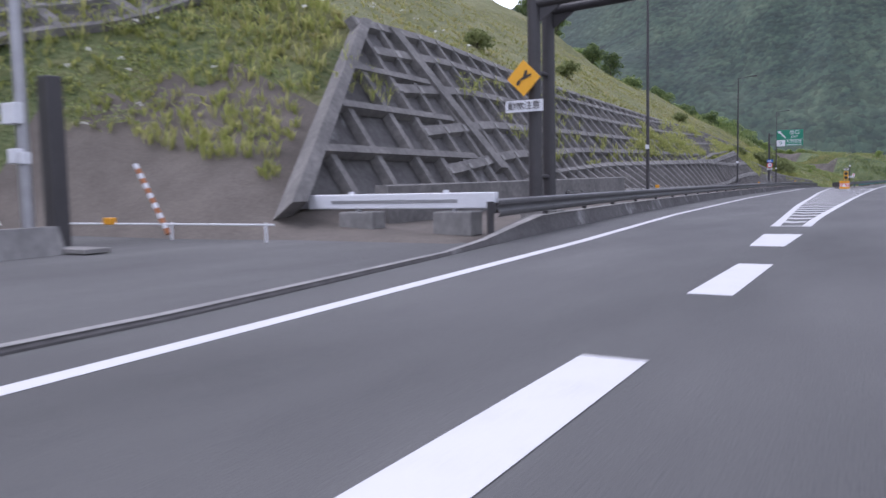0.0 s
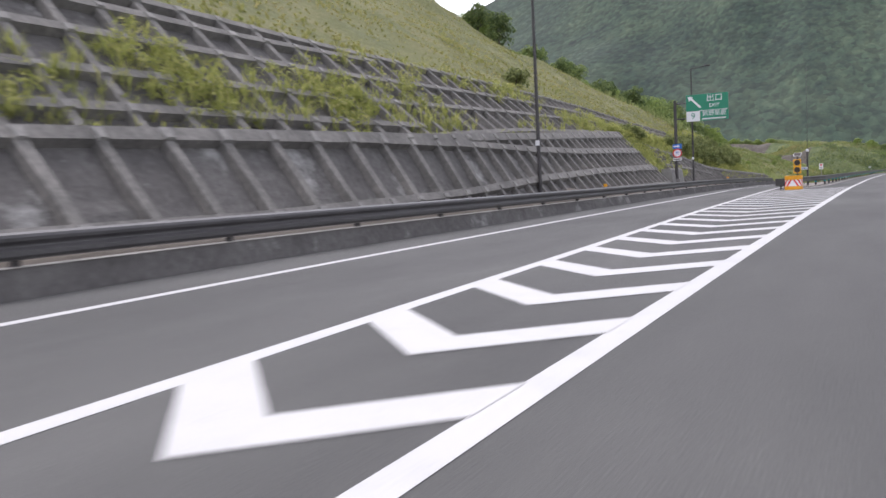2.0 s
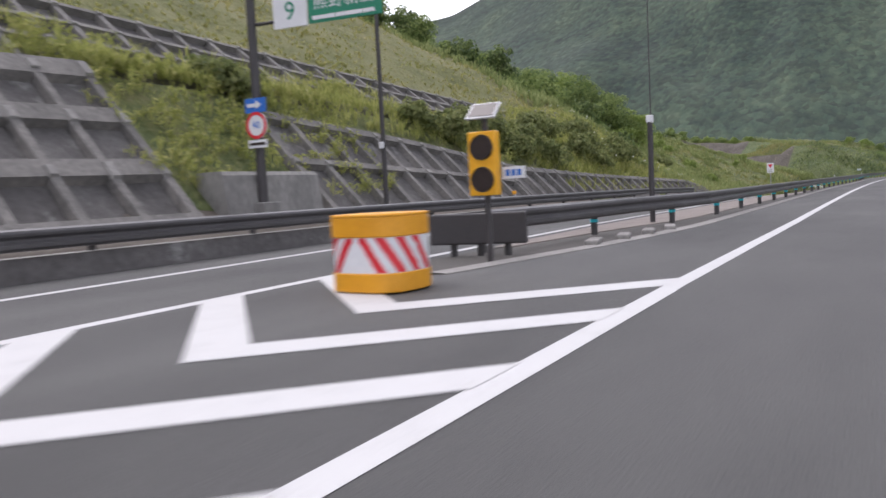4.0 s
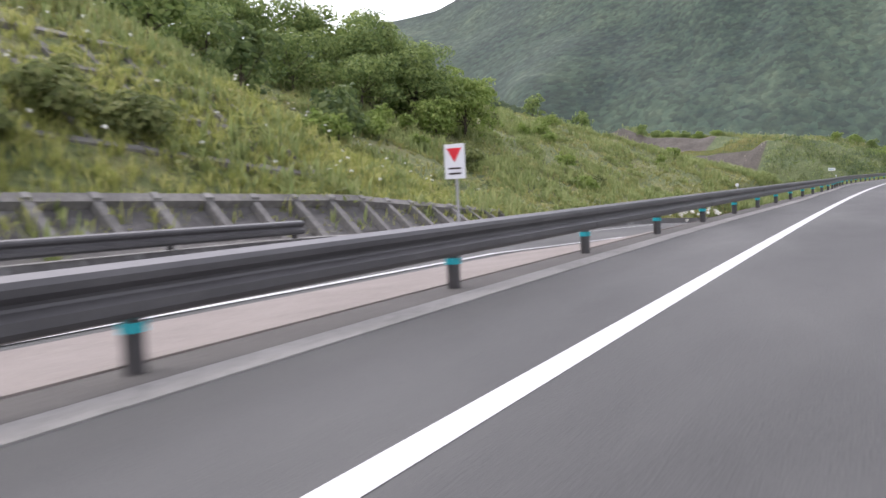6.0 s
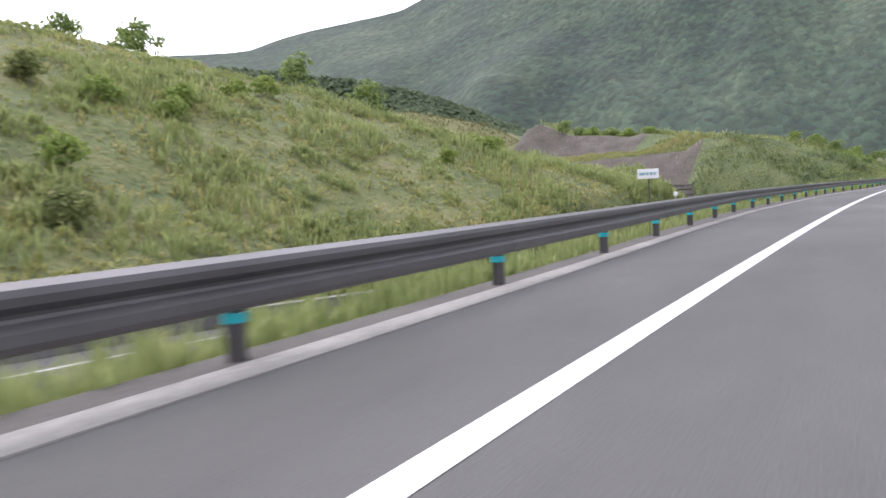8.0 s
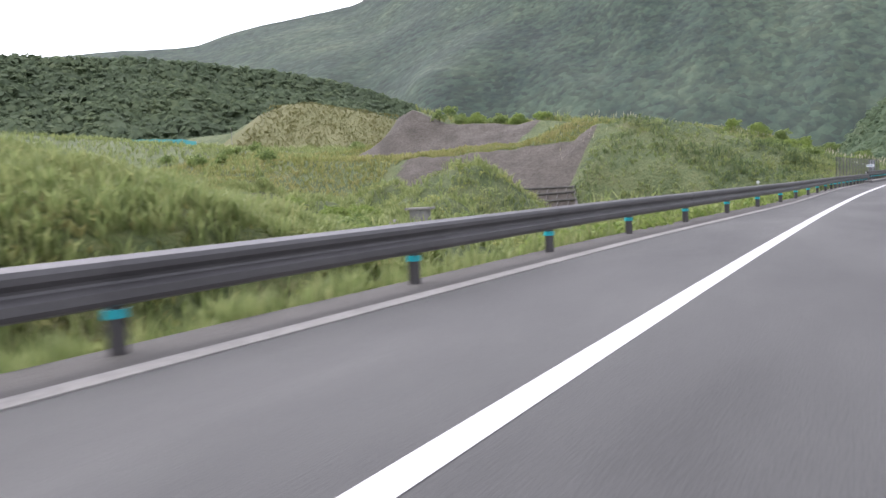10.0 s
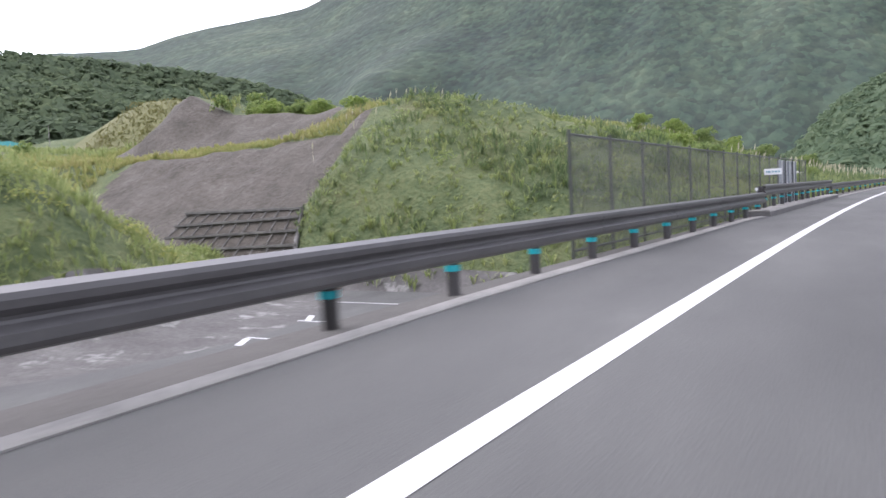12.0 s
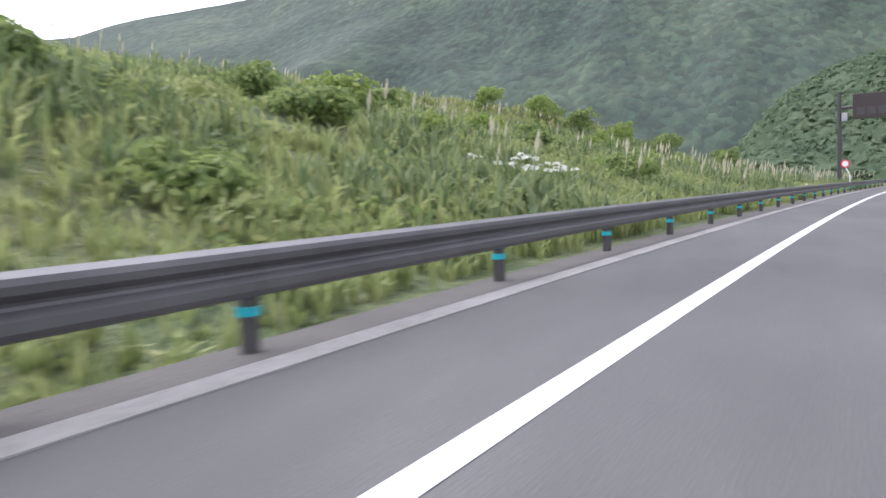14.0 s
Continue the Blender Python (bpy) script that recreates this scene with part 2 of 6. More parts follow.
def material(name, colors, scale=1.0, fine=12.0, rough=0.85, metal=0.0, bump=0.3, stretch=(1, 1, 1), per_piece=0.0, detail=6.0, spread=(0.3, 0.7), bump_dist=0.02):
    """Noise of two sizes runs through a ramp of colours, with bump from the finer one."""
    m = bpy.data.materials.new(name)
    m.use_nodes = True
    nt = m.node_tree
    bsdf = nt.nodes["Principled BSDF"]
    geo = nt.nodes.new("ShaderNodeNewGeometry")
    mapping = nt.nodes.new("ShaderNodeMapping")
    mapping.inputs["Scale"].default_value = stretch
    nt.links.new(geo.outputs["Position"], mapping.inputs["Vector"])
    big = node(nt, "ShaderNodeTexNoise", Scale=scale, Detail=detail, Roughness=0.6)
    small = node(nt, "ShaderNodeTexNoise", Scale=fine, Detail=4.0, Roughness=0.6)
    for n in (big, small):
        nt.links.new(mapping.outputs["Vector"], n.inputs["Vector"])
    mix = nt.nodes.new("ShaderNodeMath")
    mix.operation = "MULTIPLY_ADD"
    mix.inputs[1].default_value = 0.45
    nt.links.new(small.outputs["Fac"], mix.inputs[0])
    scaled = nt.nodes.new("ShaderNodeMath")
    scaled.operation = "MULTIPLY"
    scaled.inputs[1].default_value = 0.55
    nt.links.new(big.outputs["Fac"], scaled.inputs[0])
    nt.links.new(scaled.outputs[0], mix.inputs[2])
    value = mix.outputs[0]
    if per_piece:
        rnd = nt.nodes.new("ShaderNodeMath")
        rnd.operation = "MULTIPLY_ADD"
        rnd.inputs[1].default_value = per_piece
        nt.links.new(geo.outputs["Random Per Island"], rnd.inputs[0])
        off = nt.nodes.new("ShaderNodeMath")
        off.operation = "SUBTRACT"
        off.inputs[1].default_value = per_piece / 2
        nt.links.new(value, off.inputs[0])
        nt.links.new(off.outputs[0], rnd.inputs[2])
        value = rnd.outputs[0]
    ramp = nt.nodes.new("ShaderNodeValToRGB")
    el = ramp.color_ramp.elements
    lo, hi = spread
    el[0].position, el[1].position = lo, hi
    el[0].color, el[1].color = (*colors[0], 1), (*colors[-1], 1)
    for i, c in enumerate(colors[1:-1]):
        e = el.new(lo + (hi - lo) * (i + 1) / (len(colors) - 1))
        e.color = (*c, 1)
    nt.links.new(value, ramp.inputs["Fac"])
    nt.links.new(ramp.outputs["Color"], bsdf.inputs["Base Color"])
    bsdf.inputs["Roughness"].default_value = rough
    bsdf.inputs["Metallic"].default_value = metal
    if bump:
        b = node(nt, "ShaderNodeBump", Strength=bump, Distance=bump_dist)
        nt.links.new(small.outputs["Fac"], b.inputs["Height"])
        nt.links.new(b.outputs["Normal"], bsdf.inputs["Normal"])
    return m


def leafy(name, colors, scale, per_piece=0.5, rough=0.6, shine=0.2, through_light=0.4):
    """Leaves and blades: they let part of the light through."""
    m = material(name, colors, scale=scale, fine=scale * 8, rough=rough, bump=0, per_piece=per_piece)
    nt = m.node_tree
    bsdf, out = nt.nodes["Principled BSDF"], nt.nodes["Material Output"]
    bsdf.inputs["Specular IOR Level"].default_value = shine
    thin = nt.nodes.new("ShaderNodeBsdfTranslucent")
    both = nt.nodes.new("ShaderNodeMixShader")
    both.inputs[0].default_value = through_light
    nt.links.new(bsdf.inputs["Base Color"].links[0].from_socket, thin.inputs["Color"])
    nt.links.new(bsdf.outputs[0], both.inputs[1])
    nt.links.new(thin.outputs[0], both.inputs[2])
    nt.links.new(both.outputs[0], out.inputs["Surface"])
    return m


M_ASPHALT = material("asphalt", [(0.041, 0.041, 0.0405), (0.065, 0.065, 0.064), (0.085, 0.085, 0.0825), (0.124, 0.123, 0.119)], 0.4, 75, 0.82, bump=0.8, stretch=(1, 0.3, 1), bump_dist=0.01, spread=(0.36, 0.68))
M_PAINT = material("road_paint", [(0.32, 0.32, 0.32), (0.45, 0.45, 0.45), (0.5, 0.5, 0.5)], 2.0, 40, 0.6, bump=0.2, spread=(0.22, 0.5), bump_dist=0.004)
M_CONCRETE = material("weathered_concrete", [(0.14, 0.135, 0.13), (0.22, 0.215, 0.205), (0.33, 0.32, 0.30)], 0.9, 9, 0.92, bump=0.4, stretch=(1, 1, 0.5))
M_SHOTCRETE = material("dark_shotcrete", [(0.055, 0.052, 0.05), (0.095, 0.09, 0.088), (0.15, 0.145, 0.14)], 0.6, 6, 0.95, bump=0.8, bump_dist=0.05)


def blooming(m, scale, lo, hi, color):
    """Pale mineral bloom that has seeped out in patches."""
    nt = m.node_tree
    geo = nt.nodes.new("ShaderNodeNewGeometry")
    patch = node(nt, "ShaderNodeTexNoise", Scale=scale, Detail=7.0, Roughness=0.7)
    nt.links.new(geo.outputs["Position"], patch.inputs["Vector"])
    edge = node(nt, "ShaderNodeMapRange")
    edge.inputs["From Min"].default_value, edge.inputs["From Max"].default_value = lo, hi
    nt.links.new(patch.outputs["Fac"], edge.inputs["Value"])
    mix = nt.nodes.new("ShaderNodeMix")
    mix.data_type = "RGBA"
    bsdf = nt.nodes["Principled BSDF"]
    nt.links.new(edge.outputs["Result"], mix.inputs["Factor"])
    nt.links.new(bsdf.inputs["Base Color"].links[0].from_socket, mix.inputs[6])
    mix.inputs[7].default_value = (*color, 1)
    nt.links.new(mix.outputs[2], bsdf.inputs["Base Color"])


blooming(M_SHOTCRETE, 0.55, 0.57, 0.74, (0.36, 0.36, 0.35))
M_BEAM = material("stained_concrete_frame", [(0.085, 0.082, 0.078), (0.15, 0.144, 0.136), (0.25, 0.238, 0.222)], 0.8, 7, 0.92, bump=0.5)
M_KERB = material("pale_kerb_concrete", [(0.14, 0.135, 0.128), (0.225, 0.217, 0.205), (0.31, 0.298, 0.282)], 0.7, 14, 0.9, bump=0.3)
M_PAVING = material("pinkish_concrete_paving", [(0.15, 0.128, 0.115), (0.205, 0.178, 0.162), (0.25, 0.22, 0.2)], 0.6, 14, 0.9, bump=0.3)
M_RAIL = material("brown_painted_steel", [(0.05, 0.048, 0.05), (0.07, 0.067, 0.069), (0.098, 0.094, 0.095)], 1.2, 20, 0.42, metal=0.0, bump=0.1)
# Parapet concrete darkened: the shade on its upright face is painted in.
M_SHADEFACE = material("shaded_parapet_concrete", [(0.085, 0.083, 0.082), (0.12, 0.117, 0.115), (0.155, 0.15, 0.148)], 0.9, 12, 0.9, bump=0.3)
M_VERGE = material("dusty_verge_concrete", [(0.052, 0.048, 0.044), (0.075, 0.07, 0.065), (0.105, 0.098, 0.09)], 0.7, 16, 0.95, bump=0.5)
M_STEEL = material("galvanised_steel", [(0.3, 0.3, 0.31), (0.42, 0.42, 0.43)], 2, 30, 0.45, metal=0.7, bump=0.1)
M_DARKSTEEL = material("dark_brown_steel", [(0.035, 0.033, 0.034), (0.055, 0.05, 0.052)], 1.5, 20, 0.5, bump=0.1)
M_TEAL = material("teal_reflector", [(0.0, 0.3, 0.36), (0.01, 0.42, 0.48)], 8, 60, 0.35, bump=0)
M_GRASS_GROUND = material("grassy_soil", [(0.062, 0.086, 0.03), (0.1, 0.125, 0.043), (0.142, 0.154, 0.058), (0.18, 0.17, 0.08)], 0.3, 3.2, 0.95, bump=1.0, bump_dist=0.35, spread=(0.37, 0.63))
M_DRYSLOPE = material("dry_grass_slope", [(0.085, 0.1, 0.035), (0.13, 0.137, 0.05), (0.165, 0.165, 0.066), (0.2, 0.185, 0.085)], 0.25, 3.2, 0.95, bump=1.0, bump_dist=0.25, spread=(0.36, 0.64))
M_DRYFIELD = material("dry_cut_field", [(0.1, 0.108, 0.045), (0.132, 0.134, 0.058), (0.16, 0.152, 0.073)], 0.15, 1.5, 0.95, bump=0.8, bump_dist=0.3)
M_LUSH_GROUND = material("lush_grassy_soil", [(0.045, 0.068, 0.026), (0.075, 0.102, 0.04), (0.108, 0.132, 0.054), (0.142, 0.15, 0.07)], 0.3, 3.0, 0.95, bump=1.0, bump_dist=0.35, spread=(0.36, 0.64))
M_GRASS = leafy("grass_blades", [(0.2, 0.245, 0.08), (0.28, 0.3, 0.108), (0.345, 0.335, 0.14), (0.4, 0.355, 0.18)], 0.16, per_piece=0.2, through_light=0.5)
M_DRYGRASS = leafy("dry_grass_blades", [(0.2, 0.235, 0.075), (0.29, 0.3, 0.105), (0.36, 0.345, 0.14), (0.42, 0.37, 0.18)], 0.16, per_piece=0.2, through_light=0.5)
M_LUSH = leafy("lush_grass_blades", [(0.18, 0.23, 0.085), (0.255, 0.305, 0.12), (0.35, 0.37, 0.165)], 0.3, per_piece=0.3, through_light=0.5)
M_DEEP = leafy("deep_green_blades", [(0.1, 0.145, 0.065), (0.15, 0.2, 0.09), (0.21, 0.25, 0.12)], 0.3, through_light=0.5)
M_LEAF = leafy("tree_leaves", [(0.12, 0.175, 0.062), (0.195, 0.265, 0.088), (0.29, 0.35, 0.125)], 0.3, through_light=0.5)
M_CREST = leafy("dark_tree_leaves", [(0.08, 0.12, 0.048), (0.13, 0.18, 0.066), (0.195, 0.245, 0.09)], 0.3, through_light=0.5)
M_OLIVE = leafy("olive_shrub_leaves", [(0.125, 0.155, 0.06), (0.195, 0.23, 0.088), (0.27, 0.29, 0.12)], 0.4, through_light=0.5)
M_BRIGHTLEAF = leafy("bright_shrub_leaves", [(0.15, 0.22, 0.055), (0.22, 0.3, 0.075), (0.31, 0.37, 0.12)], 0.5, through_light=0.5)
# Base colour pushed towards blue, standing in for haze over the far slopes.
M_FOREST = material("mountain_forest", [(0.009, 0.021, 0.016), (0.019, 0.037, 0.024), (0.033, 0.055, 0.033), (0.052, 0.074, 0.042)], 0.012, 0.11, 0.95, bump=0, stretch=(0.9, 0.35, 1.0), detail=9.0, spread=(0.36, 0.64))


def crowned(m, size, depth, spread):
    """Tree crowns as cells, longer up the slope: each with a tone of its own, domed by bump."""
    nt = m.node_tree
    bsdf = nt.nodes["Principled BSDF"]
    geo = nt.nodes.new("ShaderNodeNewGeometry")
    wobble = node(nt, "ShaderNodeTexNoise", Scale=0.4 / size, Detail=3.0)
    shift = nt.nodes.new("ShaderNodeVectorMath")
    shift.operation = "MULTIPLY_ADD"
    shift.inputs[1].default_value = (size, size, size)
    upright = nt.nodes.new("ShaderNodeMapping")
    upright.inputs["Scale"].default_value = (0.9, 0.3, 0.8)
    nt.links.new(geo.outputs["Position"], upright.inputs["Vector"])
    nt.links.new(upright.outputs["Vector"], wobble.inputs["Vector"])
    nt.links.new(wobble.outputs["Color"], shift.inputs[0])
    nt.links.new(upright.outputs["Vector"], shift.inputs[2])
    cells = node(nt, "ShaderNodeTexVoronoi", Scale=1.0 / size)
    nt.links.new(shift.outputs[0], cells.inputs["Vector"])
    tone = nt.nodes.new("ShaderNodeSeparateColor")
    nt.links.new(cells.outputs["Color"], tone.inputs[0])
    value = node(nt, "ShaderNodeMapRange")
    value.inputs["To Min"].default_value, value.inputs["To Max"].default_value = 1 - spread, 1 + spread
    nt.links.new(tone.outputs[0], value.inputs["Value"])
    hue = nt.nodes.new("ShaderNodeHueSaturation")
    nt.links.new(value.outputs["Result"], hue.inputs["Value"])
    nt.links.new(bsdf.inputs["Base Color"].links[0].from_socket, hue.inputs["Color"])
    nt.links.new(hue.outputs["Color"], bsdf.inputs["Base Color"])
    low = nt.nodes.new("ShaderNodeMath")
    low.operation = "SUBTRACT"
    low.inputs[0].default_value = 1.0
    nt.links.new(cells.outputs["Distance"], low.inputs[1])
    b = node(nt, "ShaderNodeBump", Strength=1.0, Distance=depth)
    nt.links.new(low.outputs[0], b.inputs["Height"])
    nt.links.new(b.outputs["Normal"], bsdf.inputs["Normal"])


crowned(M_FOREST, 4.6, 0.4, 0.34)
M_DARKFOREST = leafy("dark_forest_leaves", [(0.105, 0.138, 0.09), (0.13, 0.17, 0.104), (0.165, 0.205, 0.118)], 0.02, per_piece=0.25, rough=0.85, shine=0.08, through_light=0.5)
M_SPUR = leafy("bright_forest_leaves", [(0.105, 0.15, 0.098), (0.132, 0.182, 0.112), (0.165, 0.21, 0.125)], 0.02, per_piece=0.25, rough=0.85, shine=0.08, through_light=0.5)
M_BARK = material("bark", [(0.05, 0.04, 0.03), (0.11, 0.09, 0.07)], 3, 20, 0.95, bump=0.6)
M_ROCK = material("cut_rock", [(0.04, 0.034, 0.027), (0.066, 0.057, 0.047), (0.09, 0.079, 0.067), (0.125, 0.113, 0.098)], 0.3, 2.2, 0.95, bump=0.8, bump_dist=0.35, spread=(0.34, 0.66))
M_WHITE = material("white_enamel", [(0.62, 0.63, 0.65), (0.75, 0.76, 0.78)], 2, 25, 0.5, bump=0.05)
M_YELLOW = material("orange_yellow_plastic", [(0.62, 0.27, 0.01), (0.78, 0.36, 0.015)], 3, 25, 0.45, bump=0.05)
M_RED = material("red_reflective_sheet", [(0.58, 0.02, 0.03), (0.7, 0.035, 0.05)], 4, 30, 0.4, bump=0)
M_GREEN = material("green_sign_sheet", [(0.0, 0.17, 0.095), (0.005, 0.22, 0.125)], 1.5, 20, 0.4, bump=0)
M_BLUE = material("blue_sign_sheet", [(0.02, 0.12, 0.45), (0.03, 0.16, 0.55)], 3, 20, 0.4, bump=0)
M_PRINT = material("pale_teal_print", [(0.16, 0.3, 0.36), (0.22, 0.38, 0.44)], 6, 40, 0.5, bump=0)
M_BLACK = material("black_lens", [(0.02, 0.015, 0.015), (0.045, 0.03, 0.025)], 10, 60, 0.3, bump=0)
M_SIGNYELLOW = material("yellow_sign_sheet", [(0.75, 0.36, 0.01), (0.85, 0.43, 0.02)], 3, 20, 0.4, bump=0)
M_PANEL = material("grey_sound_panel", [(0.42, 0.43, 0.45), (0.5, 0.51, 0.53), (0.57, 0.58, 0.6)], 0.8, 12, 0.45, metal=0.2, bump=0.1)
M_JOINT = material("bright_joint_strip", [(0.6, 0.61, 0.63), (0.72, 0.73, 0.75)], 2, 25, 0.4, metal=0.2, bump=0)
M_UPRIGHT = material("blue_grey_upright", [(0.22, 0.235, 0.265), (0.28, 0.295, 0.325)], 1.5, 15, 0.5, metal=0.2, bump=0.1)
M_MESH = material("dark_green_wire", [(0.05, 0.055, 0.05), (0.08, 0.085, 0.08)], 2, 20, 0.6, bump=0)
M_WIRE = material("grey_wire", [(0.1, 0.1, 0.092), (0.15, 0.15, 0.138)], 2, 20, 0.6, bump=0)
M_NET = material("teal_netting", [(0.05, 0.28, 0.3), (0.08, 0.36, 0.38)], 0.5, 10, 0.8, bump=0.2)
M_PLUME = leafy("grass_plumes", [(0.4, 0.385, 0.27), (0.56, 0.53, 0.4)], 0.5)
M_WEED = leafy("yellow_green_weeds", [(0.24, 0.27, 0.08), (0.34, 0.37, 0.11), (0.43, 0.42, 0.17)], 0.4, through_light=0.5)
M_PETAL = leafy("white_flowers", [(0.6, 0.6, 0.55), (0.8, 0.8, 0.75)], 1.0)
M_CUTGRASS = leafy("dry_field_grass", [(0.15, 0.16, 0.06), (0.21, 0.205, 0.082), (0.25, 0.23, 0.105)], 0.2)
M_RUST = material("rusty_paint", [(0.3, 0.1, 0.04), (0.42, 0.17, 0.06)], 6, 40, 0.7, bump=0.1)
M_DIRT = material("gravelly_dirt", [(0.065, 0.056, 0.047), (0.105, 0.091, 0.077), (0.15, 0.13, 0.11)], 0.8, 14, 0.95, bump=0.6)


# ---- mesh helpers ----
def mesh_object(name, verts, faces, mat, parent=None, smooth=False, label=""):
    me = bpy.data.meshes.new(name)
    me.from_pydata([tuple(v) for v in verts], [], faces)
    me.materials.append(mat)
    if smooth:
        me.shade_smooth()
    ob = new(name, me)
    if parent is not None:
        ob.parent = parent
    return tagged(ob, label)


def part(name, bm, mat, parent, label="", smooth=False):
    me = bpy.data.meshes.new(name)
    bm.normal_update()
    bm.to_mesh(me)
    bm.free()
    me.materials.append(mat)
    if smooth:
        me.shade_smooth()
    ob = new(name, me)
    if parent is not None:
        ob.parent = parent
    return tagged(ob, label)


def base(name, m, label, category, group="", kind=""):
    ob = new(name)
    ob.matrix_world = m
    ob.empty_display_size = 0.2
    return tagged(ob, label, category, group, kind)


def hold(ob, root):
    ob.parent = root
    ob.matrix_parent_inverse = root.matrix_world.inverted()
    return ob


def box(bm, size, m=Matrix(), bevel=0.0):
    r = bmesh.ops.create_cube(bm, size=1.0, matrix=m @ Matrix.Diagonal((*size, 1)))
    if bevel:
        edges = list({e for v in r["verts"] for e in v.link_edges})
        bmesh.ops.bevel(bm, geom=edges, offset=bevel, segments=2, affect="EDGES", profile=0.5)
    return bm


def boxed(size, m=Matrix(), bevel=0.0):
    return box(bmesh.new(), size, m, bevel)


def rod(bm, a, b, r1, r2=None, sides=12):
    a, b = Vector(a), Vector(b)
    d = b - a
    m = Matrix.Translation((a + b) / 2) @ d.to_track_quat("Z", "Y").to_matrix().to_4x4()
    bmesh.ops.create_cone(bm, cap_ends=True, segments=sides, radius1=r1, radius2=r1 if r2 is None else r2, depth=d.length, matrix=m)
    return bm


def rodded(a, b, r1, r2=None, sides=12):
    return rod(bmesh.new(), a, b, r1, r2, sides)


def tr(x=0.0, y=0.0, z=0.0):
    return Matrix.Translation((x, y, z))


def steps(s0, s1, step):
    n = max(1, round((s1 - s0) / step))
    return [s0 + (s1 - s0) * i / n for i in range(n + 1)]


def strip(name, ss, section, mat, parent=None, closed=False, smooth=False, label=""):
    """A sheet along the road: section(s) gives (off, z) across it."""
    verts, faces, k = [], [], 0
    for s in ss:
        row = section(s)
        k = len(row)
        verts += [at(s, o, z) for o, z in row]
    for i in range(len(ss) - 1):
        for j in range(k if closed else k - 1):
            a, b = i * k + j, i * k + (j + 1) % k
            faces.append((a, a + k, b + k, b))
    if closed:
        faces += [tuple(range(k)), tuple(reversed(range(len(verts) - k, len(verts))))]
    return mesh_object(name, verts, faces, mat, parent, smooth, label)


# ---- ground, road, paint ----
def flat_sheet():
    xs = [-3000, -1200, -500, -200, -90, -40, 0, 30, 60, 120, 300, 900, 3000]
    ys = [-3000, -900, -300, -100, 0, 100, 200, 300, 400, 500, 600, 900, 1500, 3000]
    verts = [(x, y, -5.2 if (x < 25 and 0 < y < 700) else -0.6 if y < 700 else -3) for y in ys for x in xs]
    n = len(xs)
    faces = [(j * n + i, j * n + i + 1, (j + 1) * n + i + 1, (j + 1) * n + i) for j in range(len(ys) - 1) for i in range(n - 1)]
    tagged(mesh_object("ground", verts, faces, M_LUSH_GROUND), "wide grassy ground that reaches the mountains", "ground", kind="structure")


flat_sheet()


def land():
    ss = steps(-20, 60, 5) + steps(60, 235, 1.25)[1:] + steps(235, 300, 1.5)[1:] + steps(300, 400, 1.0)[1:] + steps(400, 470, 1.6)[1:] + steps(470, 640, 5)[1:]
    offs = [4.2 + 0.45 * i for i in range(60)] + [31 + 0.9 * i for i in range(50)] + [76 + 3.5 * i for i in range(20)] + [150 + 15 * i for i in range(13)]
    verts, faces, mats = [], [], []
    for s in ss:
        for o in offs:
            verts.append(at(s, o, ground_z(s, o)))
    n = len(offs)
    for i in range(len(ss) - 1):
        for j in range(n - 1):
            faces.append((i * n + j, (i + 1) * n + j, (i + 1) * n + j + 1, i * n + j + 1))
            s, o = ss[i], offs[j]
            rock = (362 <= s < 375.5 and 38 < o < 71 - 0.5 * (375 - s)) or (383 <= s < 393 and 56 < o < 91)
            soil = (66 <= s < 74 and 10.5 < o < 25.5 - 1.1 * (s - 66)) or (64 <= s < 100 and o < 12.6) or (92 <= s < 186 and o < lower_low(s) + 0.3) or (s < 69 and 21.5 < o < 25)
            mats.append(5 if 439 < s < 467 and 138 < o < 222 else 6 if 76 < s < 205 and o > upper_high(s) else 4 if 323.5 <= s < 362 and o < 31.5 and (s > 325.5 or o < 6) else 1 if rock else 2 if soil else 3 if s >= 298 or s < 60 else 0)
    ob = mesh_object("hillside", verts, faces, M_GRASS_GROUND, smooth=True)
    ob.data.materials.append(M_ROCK)
    ob.data.materials.append(M_DIRT)
    ob.data.materials.append(M_LUSH_GROUND)
    ob.data.materials.append(M_SHOTCRETE)
    ob.data.materials.append(M_DRYFIELD)
    ob.data.materials.append(M_DRYSLOPE)
    ob.data.polygons.foreach_set("material_index", mats)
    tagged(ob, "grassy hillside with cut rock faces beside the road", "hillside", kind="structure")


land()

ROAD_RIGHT = -9.0


